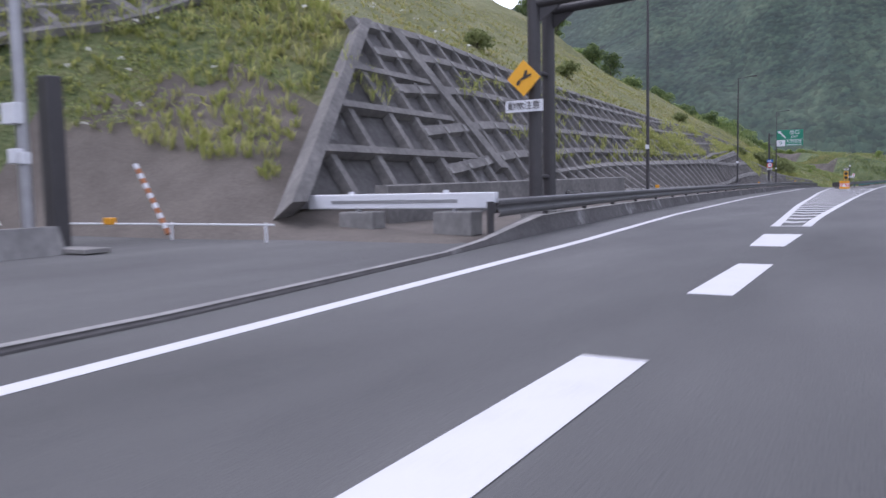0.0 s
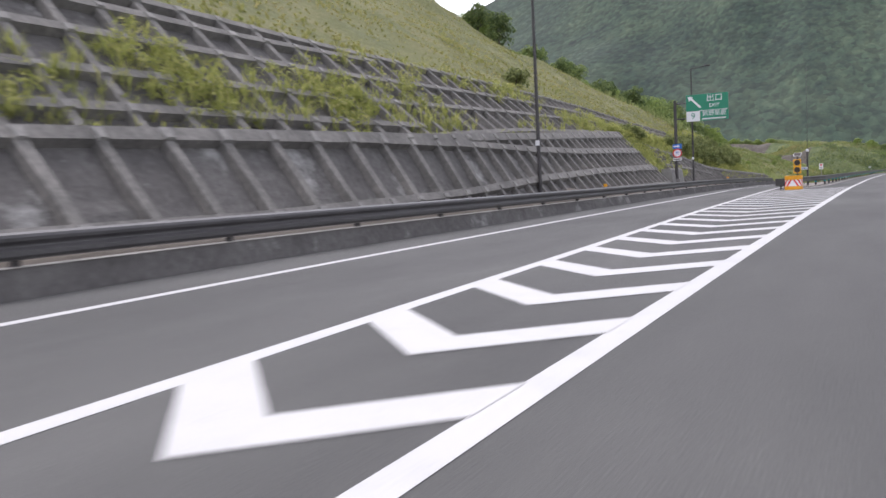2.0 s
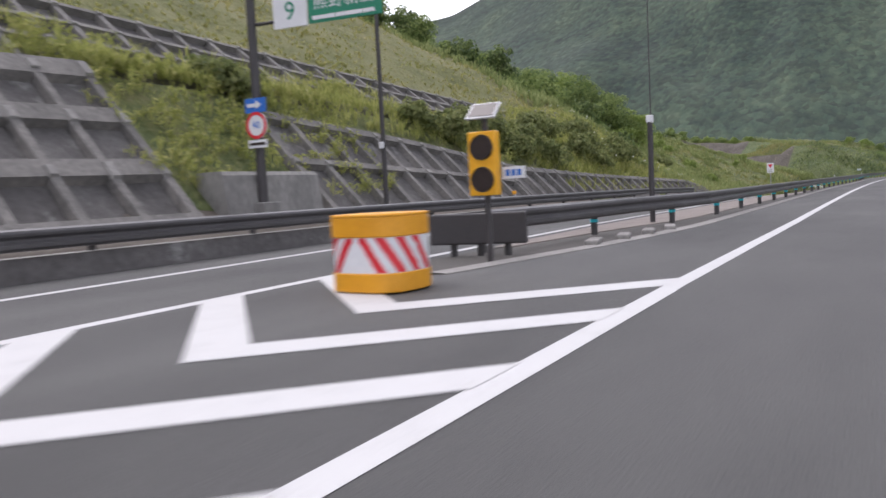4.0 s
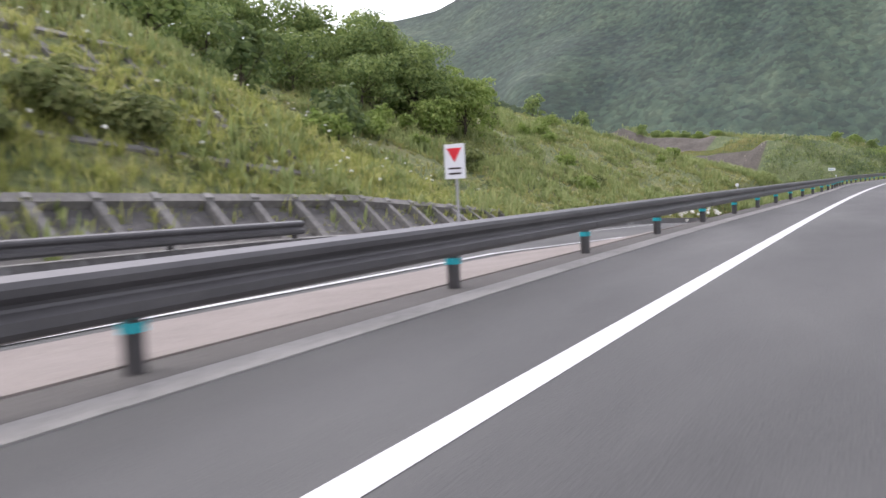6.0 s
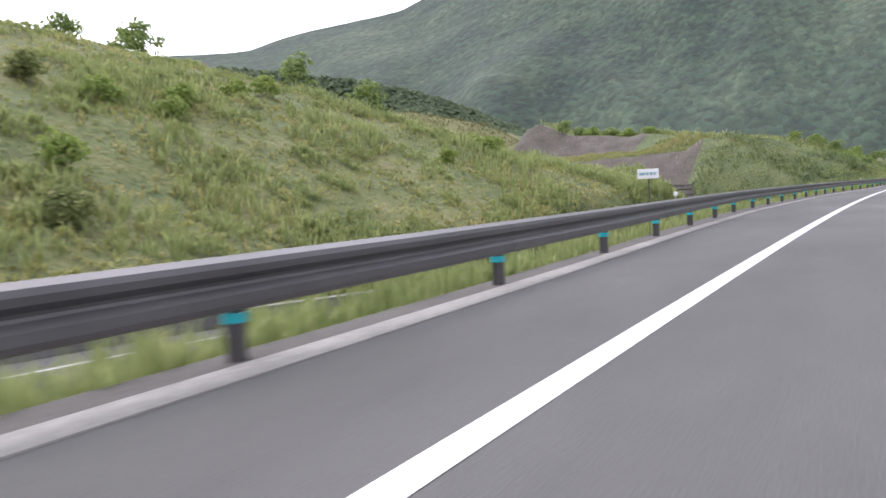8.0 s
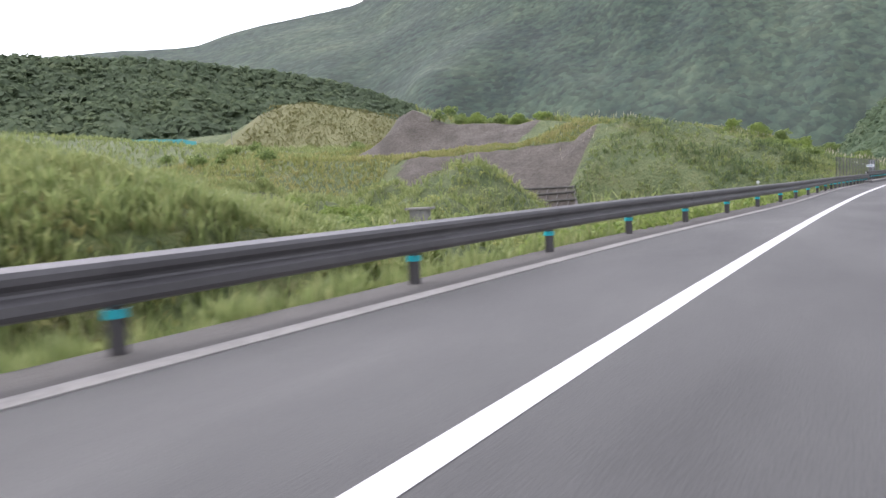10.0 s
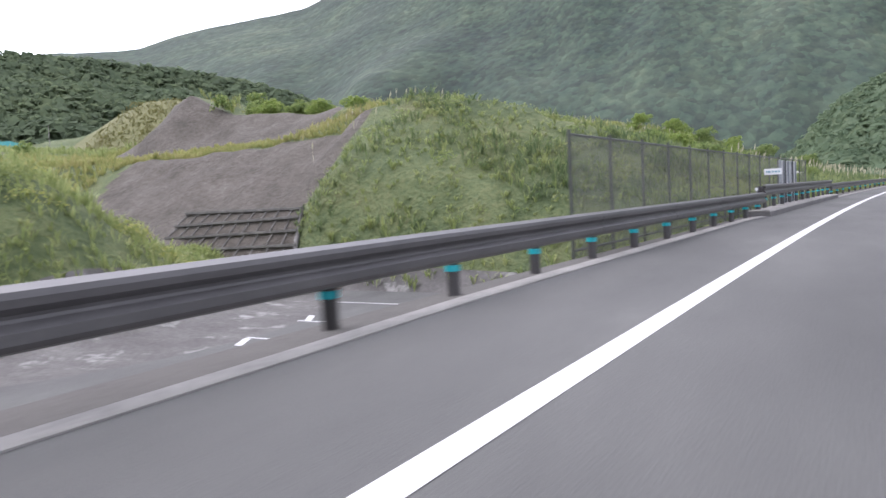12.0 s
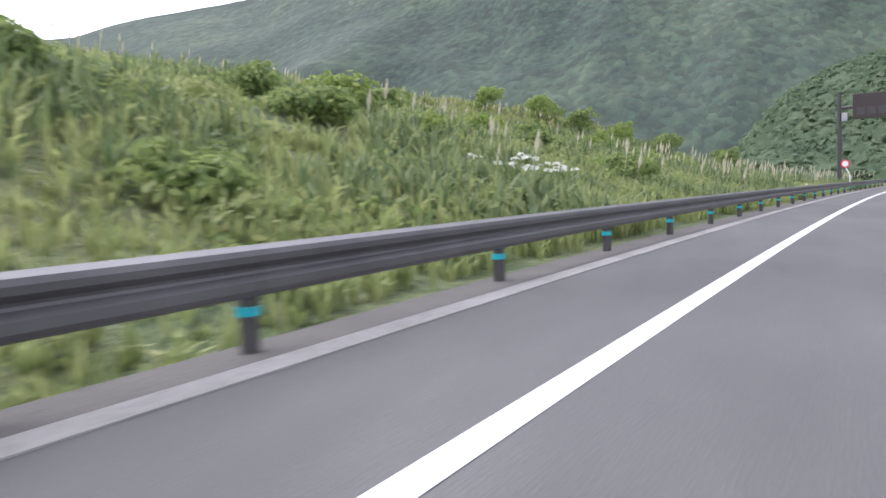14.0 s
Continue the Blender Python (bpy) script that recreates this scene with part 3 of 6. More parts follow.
def road():
    def section(s):
        left = ramp_kerb(s) if s < 154 else main_kerb(s)
        return [(ROAD_RIGHT - 2, -0.3), (ROAD_RIGHT, 0.0), (-5.5, 0.0), (-1.9, 0.0), (0, 0.0), (left, 0.0), (left, -0.25)]
    ss = steps(-50, 153.9, 3) + steps(154, 470, 2) + steps(472, 800, 8)
    tagged(strip("road", ss, section, M_ASPHALT), "dark grey asphalt carriageway, dry and smooth", "road", kind="structure")

    def ramp(s):
        z = ramp_z(s)
        return [(max(zebra_left(s) - 0.6, main_kerb(s) + 0.5), z - 0.01), (ramp_kerb(s), z)]
    tagged(strip("ramp", steps(152.5, 327.5, 2), ramp, M_ASPHALT), "asphalt exit ramp that drops away from the road", "road", kind="structure")

    def yard(s):
        return [(ramp_kerb(s) + 0.15, 0.03), (22.2, 0.14)]
    tagged(strip("service_yard", steps(10, 70.2, 3), yard, M_ASPHALT), "old asphalt service yard beside the road", "yard", kind="structure")

    def lower(s):
        return [(3.0, -4.33), (30.0, -4.33)]
    tagged(strip("underpass_road", steps(327.2, 360.5, 2), lower, M_ASPHALT), "asphalt road that passes below the expressway", "road", kind="structure")


road()


def line(name, s0, s1, left, width, z=0.004, step=3.0, label="white painted line on the asphalt"):
    ob = strip(name, steps(s0, s1, step), lambda s: [(left(s) - width, z + max(ramp_z(s), -9) * 0), (left(s), z)], M_PAINT)
    return tagged(ob, label, "road marking", kind="structure")


line("edge_line", 153.0, 640, knots((153, 1.78), (165, 1.68), (200, 1.66), (700, 1.66)), 0.2)
line("edge_line", 76.9, 153.0, knots((76.9, 1.67), (81, 1.76), (160, 1.78)), 0.21)
line("edge_line", -40, 800, lambda s: -1.95, 0.2, label="white painted centre line of the road")
line("shoulder_line", -40, 165, shoulder, 0.2)
line("gore_line", 76.9, 165, lambda s: zebra_left(s), 0.2)


def ramp_line(name, s0, s1, left, width):
    tagged(strip(name, steps(s0, s1, 2.5), lambda s: [(left(s) - width, ramp_z(s) + 0.006), (left(s), ramp_z(s) + 0.006)], M_PAINT), "white painted edge line of the exit ramp", "road marking", kind="structure")


ramp_line("gore_line", 165, 330, lambda s: zebra_left(s), 0.16)
ramp_line("shoulder_line", 165, 330, shoulder, 0.16)


def dash(s0, length=3.0, right=1.22, left=1.64, widen=0.0):
    ob = strip("lane_dash", steps(s0, s0 + length, 1.5), lambda s: [(right, 0.005), (left + widen * (s - s0), 0.005)], M_PAINT)
    tagged(ob, "wide white dash between road and exit lane", "road marking", "lane dashes", kind="structure")


for s in (47.0, 53.1, 59.15, 65.1):
    dash(s)
dash(71.0, 3.12, 1.4, 1.93, 0.055)


def chevron(apex):
    """A painted V whose point faces the traffic, between the two gore lines."""
    right, t = 1.75, 0.66
    mid = (right + zebra_left(apex + 1) - 0.2) / 2
    leg = mid - right
    leftmost = mid
    while leftmost < zebra_left(apex + (leftmost - mid)) - 0.17:
        leftmost += 0.02
    pts = [(apex, mid), (apex + leg, right), (apex + leg + t, right), (apex + t, mid), (apex + leftmost - mid + t, leftmost + 0.03), (apex + leftmost - mid, leftmost)]
    verts = [at(s, o, 0.0075) for s, o in pts]
    ob = mesh_object("chevron", verts, [(0, 1, 2, 3), (0, 3, 4, 5)], M_PAINT)
    tagged(ob, "white painted chevron of the gore area", "road marking", "gore chevrons", kind="structure")


apex_at = knots((0, 78.46), (3, 84.46), (8, 94.57), (13, 104.84), (18, 115.3), (24, 127.89), (29, 138.37), (34, 148.96), (35, 151.02))
for k in range(36):
    chevron(apex_at(k))
nose = mesh_object("gore_end", [at(76.88, 1.45, 0.009), at(76.88, 2.33, 0.009), at(77.14, 2.33, 0.009), at(77.14, 1.45, 0.009)], [(0, 3, 2, 1)], M_PAINT)
tagged(nose, "white painted tip of the gore area", "road marking", kind="structure")


def kerbs():
    wide = knots((160, 0.24), (235, 0.24), (285, 0.12), (325, 0.12), (332, 0.18), (380, 0.2))

    def main(s):
        o = main_kerb(s)
        return [(o - 0.03, -0.1), (o - 0.03, 0.012), (o + 0.02, 0.02), (o + wide(s), 0.03), (o + wide(s), -0.2)]
    tagged(strip("kerb", steps(154.0, 348.6, 1.5), main, M_KERB), "pale flush concrete kerb along the road", "kerb", kind="structure")
    tagged(strip("kerb", steps(370.75, 640, 3), main, M_KERB), "pale flush concrete kerb along the road", "kerb", kind="structure")

    def verge(s):
        o = main_kerb(s)
        far = max(rail_off(s) + 0.45, o + 0.5)
        if s < 165:
            far = min(far, zebra_left(s) - 0.4)
        return [(o + wide(s), 0.024), (far, 0.01), (far + 0.15, -0.25)]
    tagged(strip("verge", steps(154.0, 348.6, 1.5), verge, M_VERGE), "bare dusty strip between kerb and guardrail", "verge", kind="structure")
    tagged(strip("verge", steps(370.75, 640, 3), verge, M_VERGE), "bare dusty strip between kerb and guardrail", "verge", kind="structure")

    def paved(s):
        return [(rail_off(s) + 0.4, -0.05), (rail_off(s) + 0.41, 0.028), (min(rail_off(s) + 1.7, zebra_left(s) - 0.7), ramp_z(s) * 0.6 + 0.03), (zebra_left(s) - 0.55, ramp_z(s) + 0.02)]
    tagged(strip("paved_verge", steps(158, 217, 2), paved, M_PAVING), "pinkish concrete paving between the rail and the ramp", "paving", kind="structure")

    def ramp(s):
        o = ramp_kerb(s)
        u = min(1, max(0.0, (s - 69) / 5))
        h = 0.05 + 0.33 * u + ramp_z(s)
        w = 0.12 + 0.33 * u
        return [(o - 0.02, ramp_z(s) - 0.1), (o, ramp_z(s) + 0.02), (o + 0.03 + 0.1 * u, h), (o + w, h + 0.01), (o + w + 0.05, h - 0.5)]
    tagged(strip("ramp_kerb", steps(30, 330, 2), ramp, M_SHOTCRETE), "dark concrete kerb under the ramp's guardrail", "kerb", kind="structure")


    def crown(s):
        o = ramp_kerb(s)
        u = min(1, max(0.0, (s - 69) / 5))
        h = 0.055 + 0.33 * u + ramp_z(s)
        return [(o + 0.02 + 0.1 * u, h), (o + 0.04 + 0.13 * u, h + 0.006), (o + 0.1 + 0.25 * u, h + 0.01)]
    tagged(strip("kerb_top", steps(30, 330, 2), crown, M_CONCRETE), "pale top edge of the ramp's kerb", "kerb", kind="structure")


kerbs()


def bridge_kerb():
    root = base("bridge_parapet", spot(347, 3.5), "low concrete bridge parapet that carries a guardrail", "parapet", kind="structure")
    ss = steps(348.65, 370.7, 2)

    def section(s):
        return [(3.31, -0.3), (3.33, 0.16), (3.98, 0.16), (3.98, -1.2)]

    def top(s):
        return [(3.32, 0.145), (3.34, 0.18), (3.38, 0.195), (3.96, 0.195), (4.0, 0.17), (4.0, 0.145)]
    # Face and top differ in colour to carry the shade on the face.
    hold(strip("parapet_block", ss, section, M_SHADEFACE, closed=True), root)
    hold(strip("parapet_top", ss, top, M_KERB, closed=True, label="top of the parapet, coloured paler than its shaded face"), root)
    deck = strip("deck_edge", steps(324, 372, 3), lambda s: [(3.0, -0.28), (4.35, -0.28), (4.35, -1.1), (3.0, -1.1)], M_CONCRETE, closed=True)
    deck.parent = root
    deck.matrix_parent_inverse = root.matrix_world.inverted()


bridge_kerb()


# ---- concrete slope frames ----
zero_u = lambda s: 0.0
one_u = lambda s: 1.0


def even_rows(k):
    return [(lambda s, u=r / k: u, -100, 900) for r in range(k + 1)]


def slope_frame(name, s0, s1, low, high, rows, pitch, label, cap):
    """A leaning lattice of concrete beams over dark shotcrete. low(s), high(s): (off, z) at its foot and head."""
    def on(s, u, proud=0.0):
        (o0, z0), (o1, z1) = low(s), high(s)
        ln = math.hypot(o1 - o0, z1 - z0)
        nx, nz = -(z1 - z0) / ln, (o1 - o0) / ln
        return at(s, o0 + (o1 - o0) * u + nx * proud, z0 + (z1 - z0) * u + nz * proud)

    if isinstance(rows, int):
        rows = even_rows(rows)
    foot = rows[0][0]
    root = base(name, Matrix(), label, "retaining wall", kind="structure")
    ss = steps(s0, s1, 1.0)
    verts, faces, k = [], [], 9
    for s in ss:
        verts += [on(s, foot(s) + (1 - foot(s)) * j / (k - 1), 0.07 + 0.05 * noise.noise(at(s, 0, 0) * 0.6 + Vector((0, 0, j)))) for j in range(k)]
    for i in range(len(ss) - 1):
        for j in range(k - 1):
            faces.append((i * k + j, (i + 1) * k + j, (i + 1) * k + j + 1, i * k + j + 1))
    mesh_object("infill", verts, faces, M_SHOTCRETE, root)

    def bar(nm, pts, half_dir, label=""):
        """A beam through pts: (s, u), proud of the infill."""
        verts, faces = [], []
        for s, u in pts:
            for ds, du, pr in half_dir(s):
                verts.append(on(s + ds, min(1.04, max(-0.16, u + du)), pr))
        for i in range(len(pts) - 1):
            for j in range(4):
                a, b = i * 4 + j, i * 4 + (j + 1) % 4
                faces.append((a, a + 4, b + 4, b))
        faces += [(3, 2, 1, 0), tuple(len(verts) - 4 + j for j in range(4))]
        mesh_object(nm, verts, faces, M_BEAM, root, label=label)

    n = round((s1 - s0) / pitch)
    for i in range(n + 1):
        s = s0 + (s1 - s0) * i / n
        w = 0.14 + 0.02 * random.random()
        pr = 0.26 + 0.04 * random.random()
        bar("rib", [(s, foot(s)), (s + 0.03 * random.uniform(-1, 1), 0.5), (s, 1.0)], lambda s, w=w, pr=pr: [(-w, 0, 0.0), (-w * 0.8, 0, pr), (w * 0.8, 0, pr), (w, 0, 0.0)])
    (o0, z0), (o1, z1) = low((s0 + s1) / 2), high((s0 + s1) / 2)
    ln = math.hypot(o1 - o0, z1 - z0)
    for r, (level, r0, r1) in enumerate(rows):
        du = (0.24 if cap and r == len(rows) - 1 else 0.15) / ln
        bar("beam", [(s, level(s)) for s in steps(max(s0, r0) - 0.15, min(s1, r1) + 0.15, 1.0)], lambda s, du=du: [(0, du, 0.0), (0, du * 0.8, 0.3), (0, -du * 0.8, 0.3), (0, -du, 0.0)])
    # pale anchor heads where ribs and beams cross
    for i in range(n + 1):
        s = s0 + (s1 - s0) * i / n
        for level, r0, r1 in rows[1:]:
            if not r0 <= s <= r1:
                continue
            u, w, h = level(s) - 0.05 / ln, random.uniform(0.1, 0.17), random.uniform(0.07, 0.13) / ln
            verts = [on(s + a * w * k, u + b * h * k, pr) for pr, k in ((0.26, 1.0), (0.36, 0.8)) for a, b in ((-1, -1), (1, -1), (1, 1), (-1, 1))]
            mesh_object("anchor_head", verts, [(4, 5, 6, 7), (0, 1, 5, 4), (1, 2, 6, 5), (2, 3, 7, 6), (3, 0, 4, 7)], M_CONCRETE, root)
    return root


# levels of the upper grid's beams, as shares of its height, with the stretch that each spans
upper_rows = [
    (knots((78, -0.13), (120, -0.13), (134, 0.0), (200, 0.0)), 78, 200),
    (knots((78, 0.08), (105, 0.07), (124, 0.03)), 78, 124),
    (knots((78, 0.31), (120, 0.3), (135, 0.35), (200, 0.36)), 78, 200),
    (knots((78, 0.57), (120, 0.6), (135, 0.67), (200, 0.68)), 78, 200),
    (knots((78, 0.81), (118, 0.85), (126, 0.92)), 78, 126),
    (one_u, 78, 200),
]
slope_frame("retaining_wall_upper", 78.5, 196, lambda s: (upper_low(s), upper_low_z(s)), lambda s: (upper_high(s), upper_high_z(s)), upper_rows, 1.5, "weathered grid of concrete beams on the upper slope", False)
# the lower grid: a second and a third row open under its cap as it grows taller
row_b = knots((84, 0.97), (118, 0.94), (124, 0.88), (132, 0.75), (140, 0.69), (158, 0.66))
row_c = knots((84, 0.02), (112, 0.04), (120, 0.14), (130, 0.28), (140, 0.33), (158, 0.33))
slope_frame("retaining_wall_lower", 84, 158, lambda s: (lower_low(s), lower_low_z(s)), lambda s: (lower_high(s), lower_high_z(s)), [(f, 84, 158) for f in (zero_u, row_c, row_b, one_u)], 1.5, "weathered grid of concrete beams on the lower slope", True)
slope_frame("retaining_wall_end", 163.4, 178, lambda s: (lower_low(s), lower_low_z(s)), lambda s: (end_high(s), end_high_z(s)), 2, 1.5, "low grid of concrete beams under the shrubs", True)
slope_frame("retaining_wall_end", 178.4, 220, lambda s: (lower_low(s), lower_low_z(s)), lambda s: (end_high(s), end_high_z(s)), 1, 1.5, "low grid of concrete beams half hidden by grass", True)


bank_low = knots((187, 18.8), (200, 17.4), (213, 16.0))
bank_low_z = knots((187, 4.1), (200, 2.9), (213, 1.3))
bank_high = knots((187, 21.6), (200, 22.0), (213, 22.4))
bank_high_z = knots((187, 6.0), (200, 6.6), (209, 6.2), (213, 5.2))
slope_frame("retaining_wall_bank", 196.5, 210, lambda s: (bank_low(s), bank_low_z(s) - 0.1), lambda s: (bank_high(s), bank_high_z(s) - 0.1), 3, 1.5, "concrete slope frames overgrown with weeds", False)

hill_low = knots((66, 28.5), (72, 23.8), (74.5, 20.8), (77.5, 19.6))
slope_frame("retaining_wall_hill", 70, 77.5, lambda s: (hill_low(s), land_z(s, hill_low(s)) - 0.02), lambda s: (hill_low(s) + 2.6, land_z(s, hill_low(s) + 2.6) - 0.02), 2, 1.6, "concrete slope frames overgrown by tall grass", False)


def corner_rib():
    """The slanting border beam at the lattice's near end and the wide rib beside it."""
    root = base("retaining_wall_border", Matrix(), "slanting concrete border beam of the slope frame", "retaining wall", kind="structure")
    for (sa, ua), (sb, ub), w in (((70.6, 0.0), (79.0, 1.0), 0.26), ((81.0, 1.0), (82.4, 0.0), 0.3)):
        verts, faces = [], []
        n = 6
        for i in range(n + 1):
            t = i / n
            s, u = sa + (sb - sa) * t, ua + (ub - ua) * t
            o0, z0, o1, z1 = (11.4, 0.6, 15.4, 6.5) if sb == 79.0 else (upper_low(s), upper_low_z(s), upper_high(s), upper_high_z(s))
            o, z = o0 + (o1 - o0) * u, z0 + (z1 - z0) * u
            for ds, pr in ((-w, -0.3), (-w, 0.42), (w, 0.42), (w, -0.3)):
                verts.append(at(s + ds, o - 0.8 * pr, z + 0.55 * pr))
        for i in range(n):
            for j in range(4):
                a, b = i * 4 + j, i * 4 + (j + 1) % 4
                faces.append((a, a + 4, b + 4, b))
        faces += [(3, 2, 1, 0), tuple(n * 4 + j for j in range(4))]
        mesh_object("border_beam", verts, faces, M_BEAM, root)
    # the triangle of lattice between the border and the first rib
    for u0, s_in in ((0.22, 72.6), (0.45, 74.6), (0.68, 76.4)):
        verts, faces = [], []
        for i in range(5):
            s = s_in + (81.0 - s_in) * i / 4
            o, z = 11.45 + 3.95 * u0 + 0.02 * (s - 79), 0.7 + 5.75 * u0
            for du, pr in ((-0.14, 0.0), (-0.12, 0.3), (0.12, 0.3), (0.14, 0.0)):
                verts.append(at(s, o + 0.57 * du - 0.8 * pr, z + 0.8 * du + 0.55 * pr))
        for i in range(4):
            for j in range(4):
                a, b = i * 4 + j, i * 4 + (j + 1) % 4
                faces.append((a, a + 4, b + 4, b))
        mesh_object("beam", verts, faces, M_BEAM, root)
    for s in (73.0, 75.0, 77.0):
        top = (s - 70.6) / 8.4
        verts, faces = [], []
        for u in (0.0, top):
            o, z = 11.45 + 3.95 * u, 0.7 + 5.75 * u
            for ds, pr in ((-0.14, 0.0), (-0.12, 0.28), (0.12, 0.28), (0.14, 0.0)):
                verts.append(at(s + ds, o - 0.8 * pr, z + 0.55 * pr))
        for j in range(4):
            faces.append((j, j + 4, (j + 1) % 4 + 4, (j + 1) % 4))
        mesh_object("rib", verts, faces, M_BEAM, root)
    verts = [at(70.8, 11.45, 0.65), at(81.2, 11.45, 0.65), at(81.2, 15.35, 6.35), at(79.0, 15.35, 6.35)]
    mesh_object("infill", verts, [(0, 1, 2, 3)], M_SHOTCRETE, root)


corner_rib()


def parapet_wall():
    def section(s):
        z = 1.15 + 0.012 * (s - 72)
        return [(10.0, 0.0), (10.05, z - 0.03), (10.1, z), (10.4, z), (10.45, 0.0)]
    tagged(strip("parapet_wall", steps(72.5, 91, 2), section, M_BEAM, closed=True), "plain grey concrete wall behind the guardrail", "wall", kind="structure")

    def plain(s):
        return [(13.5, 0.2), (13.75, 1.75), (13.85, 1.85), (14.6, 1.85), (14.8, 0.2)]
    tagged(strip("wall_panel", steps(159.0, 162.6, 1), plain, M_CONCRETE, closed=True), "plain streaked concrete panel between the slope frames", "wall", kind="structure")


parapet_wall()


# ---- guardrails ----
W_PROFILE = [(0.0, 0.0), (-0.05, 0.018), (-0.08, 0.055), (-0.08, 0.115), (-0.025, 0.16), (-0.018, 0.18), (-0.025, 0.2), (-0.075, 0.24), (-0.082, 0.285), (-0.066, 0.322), (0.012, 0.352)]


def guardrail(s0, s1, off, top, foot, pitch, label, group, along=None):
    """A W-beam on round posts; off(s), top and foot: where its face and posts stand."""
    n = max(1, round((s1 - s0) / pitch))
    along = along or [s0 + (s1 - s0) * i / n for i in range(n + 1)]
    n = len(along) - 1
    root = base("guardrail", spot(s0, off(s0), foot(s0)), label, "guardrail", group)
    inv = root.matrix_world.inverted()
    prof = W_PROFILE + [(x + 0.012, z) for x, z in reversed(W_PROFILE)]
    for i in range(n):
        a, b = along[i], along[i + 1]
        ob = strip("beam", [a - 0.12, (a + b) / 2, b + 0.12], lambda s, i=i: [(off(s) + x - 0.004 * (i % 2), top(s) - 0.35 + z) for x, z in prof], M_RAIL, closed=True)
        ob.parent, ob.matrix_parent_inverse = root, inv
    for i in range(n + 1):
        s = along[i]
        o = off(s) + 0.17
        z0, z1 = foot(s) - 0.25, top(s) - 0.05
        p = part("post", rodded(at(s, o, z0), at(s, o, z1), 0.07), M_DARKSTEEL, root, smooth=False)
        p.matrix_parent_inverse = inv
        c = part("bracket", boxed((0.1, 0.09, 0.2), spot(s, o - 0.1, top(s) - 0.175)), M_DARKSTEEL, p)
        if top(s) - foot(s) > 0.55:
            zb = foot(s) + 0.26
            q = part("reflective_band", rodded(at(s, o, zb), at(s, o, zb + 0.065), 0.084), M_TEAL, p, "teal reflective band")
    return root


# main rail, bridge rail, rail beyond, rail of the ramp
guardrail(157.0, 328.7, rail_off, lambda s: 0.735, lambda s: 0.02, 3.95, "dark brown steel guardrail on round posts beside the road", "guardrails", [knots((0, 157.0), (12, 205.45), (22, 246.15), (35, 297.0), (36, 301.2), (39, 313.1), (41, 321.2), (42, 325.4), (43, 328.7))(i) for i in range(44)])
guardrail(328.7, 349.9, rail_off, lambda s: 0.735, lambda s: 0.02, 1.95, "dark brown steel guardrail with close-set posts", "guardrails", [328.7 + 2.103 * k for k in range(10)] + [349.7])
guardrail(349.9, 371.9, rail_off, lambda s: 0.97, lambda s: 0.19, 2.05, "dark brown steel guardrail on a concrete parapet", "guardrails", [349.9] + [351.1 + 1.953 * k for k in range(10)] + [370.8])
guardrail(370.9, 470.0, rail_off, lambda s: 0.78, lambda s: 0.02, 4.3, "dark brown steel guardrail on round posts beside the road", "guardrails", [371.0] + [372.9 + 4.25 * k for k in range(23)])
guardrail(70.9, 205.0, lambda s: ramp_kerb(s) + 0.12, lambda s: ramp_z(s) + 0.83, lambda s: ramp_z(s) + 0.36, 4.0, "low dark steel guardrail on the ramp's kerb", "guardrails")


# ---- mountains and far woods ----
def ico(seed):
    rng = random.Random(seed)
    bm = bmesh.new()
    bmesh.ops.create_icosphere(bm, subdivisions=1, radius=1.0)
    vs = [v.co * (0.75 + 0.5 * rng.random()) for v in bm.verts]
    fs = [tuple(v.index for v in f.verts) for f in bm.faces]
    bm.free()
    return np.array([tuple(v) for v in vs]), np.array(fs)


CROWNS = [ico(i) for i in range(5)]


def join_crowns(name, places, mat, label, category):
    """Many small rounded crowns in one mesh. places: (x, y, z, width, height)."""
    vs, fs, n = [], [], 0
    rng = random.Random(7)
    for x, y, z, w, h in places:
        v, f = CROWNS[rng.randrange(5)]
        a = rng.uniform(0, 6.28)
        c, s = math.cos(a), math.sin(a)
        q = np.stack([(v[:, 0] * c - v[:, 1] * s) * w + x, (v[:, 0] * s + v[:, 1] * c) * w + y, v[:, 2] * h + z], 1)
        vs.append(q)
        fs.append(f + n)
        n += len(v)
    me = bpy.data.meshes.new(name)
    me.from_pydata(np.concatenate(vs).tolist(), [], np.concatenate(fs).tolist())
    me.materials.append(mat)
    me.shade_smooth()
    return tagged(new(name, me), label, category, kind="stuff")


def join_leaves(name, places, mat, label, category, per):
    """Many far trees in one mesh, each a dome of leafy sprays."""
    rng = np.random.default_rng(9)
    p = np.repeat(np.array(places), per, axis=0)
    n = len(p)
    d = rng.normal(size=(n, 3))
    d[:, 2] = np.abs(d[:, 2]) + 0.1
    d /= np.linalg.norm(d, axis=1)[:, None]
    c = p[:, :3] + d * p[:, 3:5][:, [0, 0, 1]] * rng.uniform(0.5, 1.0, (n, 1))
    u = np.cross(d, rng.normal(size=(n, 3)))
    u /= np.linalg.norm(u, axis=1)[:, None]
    w = np.cross(d + np.array([0, 0, 0.5]) + 0.3 * rng.normal(size=(n, 3)), u)
    k = p[:, 3:4] * rng.uniform(0.3, 0.6, (n, 1))
    v = np.stack([c - u * k, c - w * k * 0.8, c + u * k, c + w * k * 0.8], 1).reshape(-1, 3)
    me = bpy.data.meshes.new(name)
    me.from_pydata(v.tolist(), [], np.arange(len(v)).reshape(-1, 4).tolist())
    me.materials.append(mat)
    return tagged(new(name, me), label, category, kind="stuff")


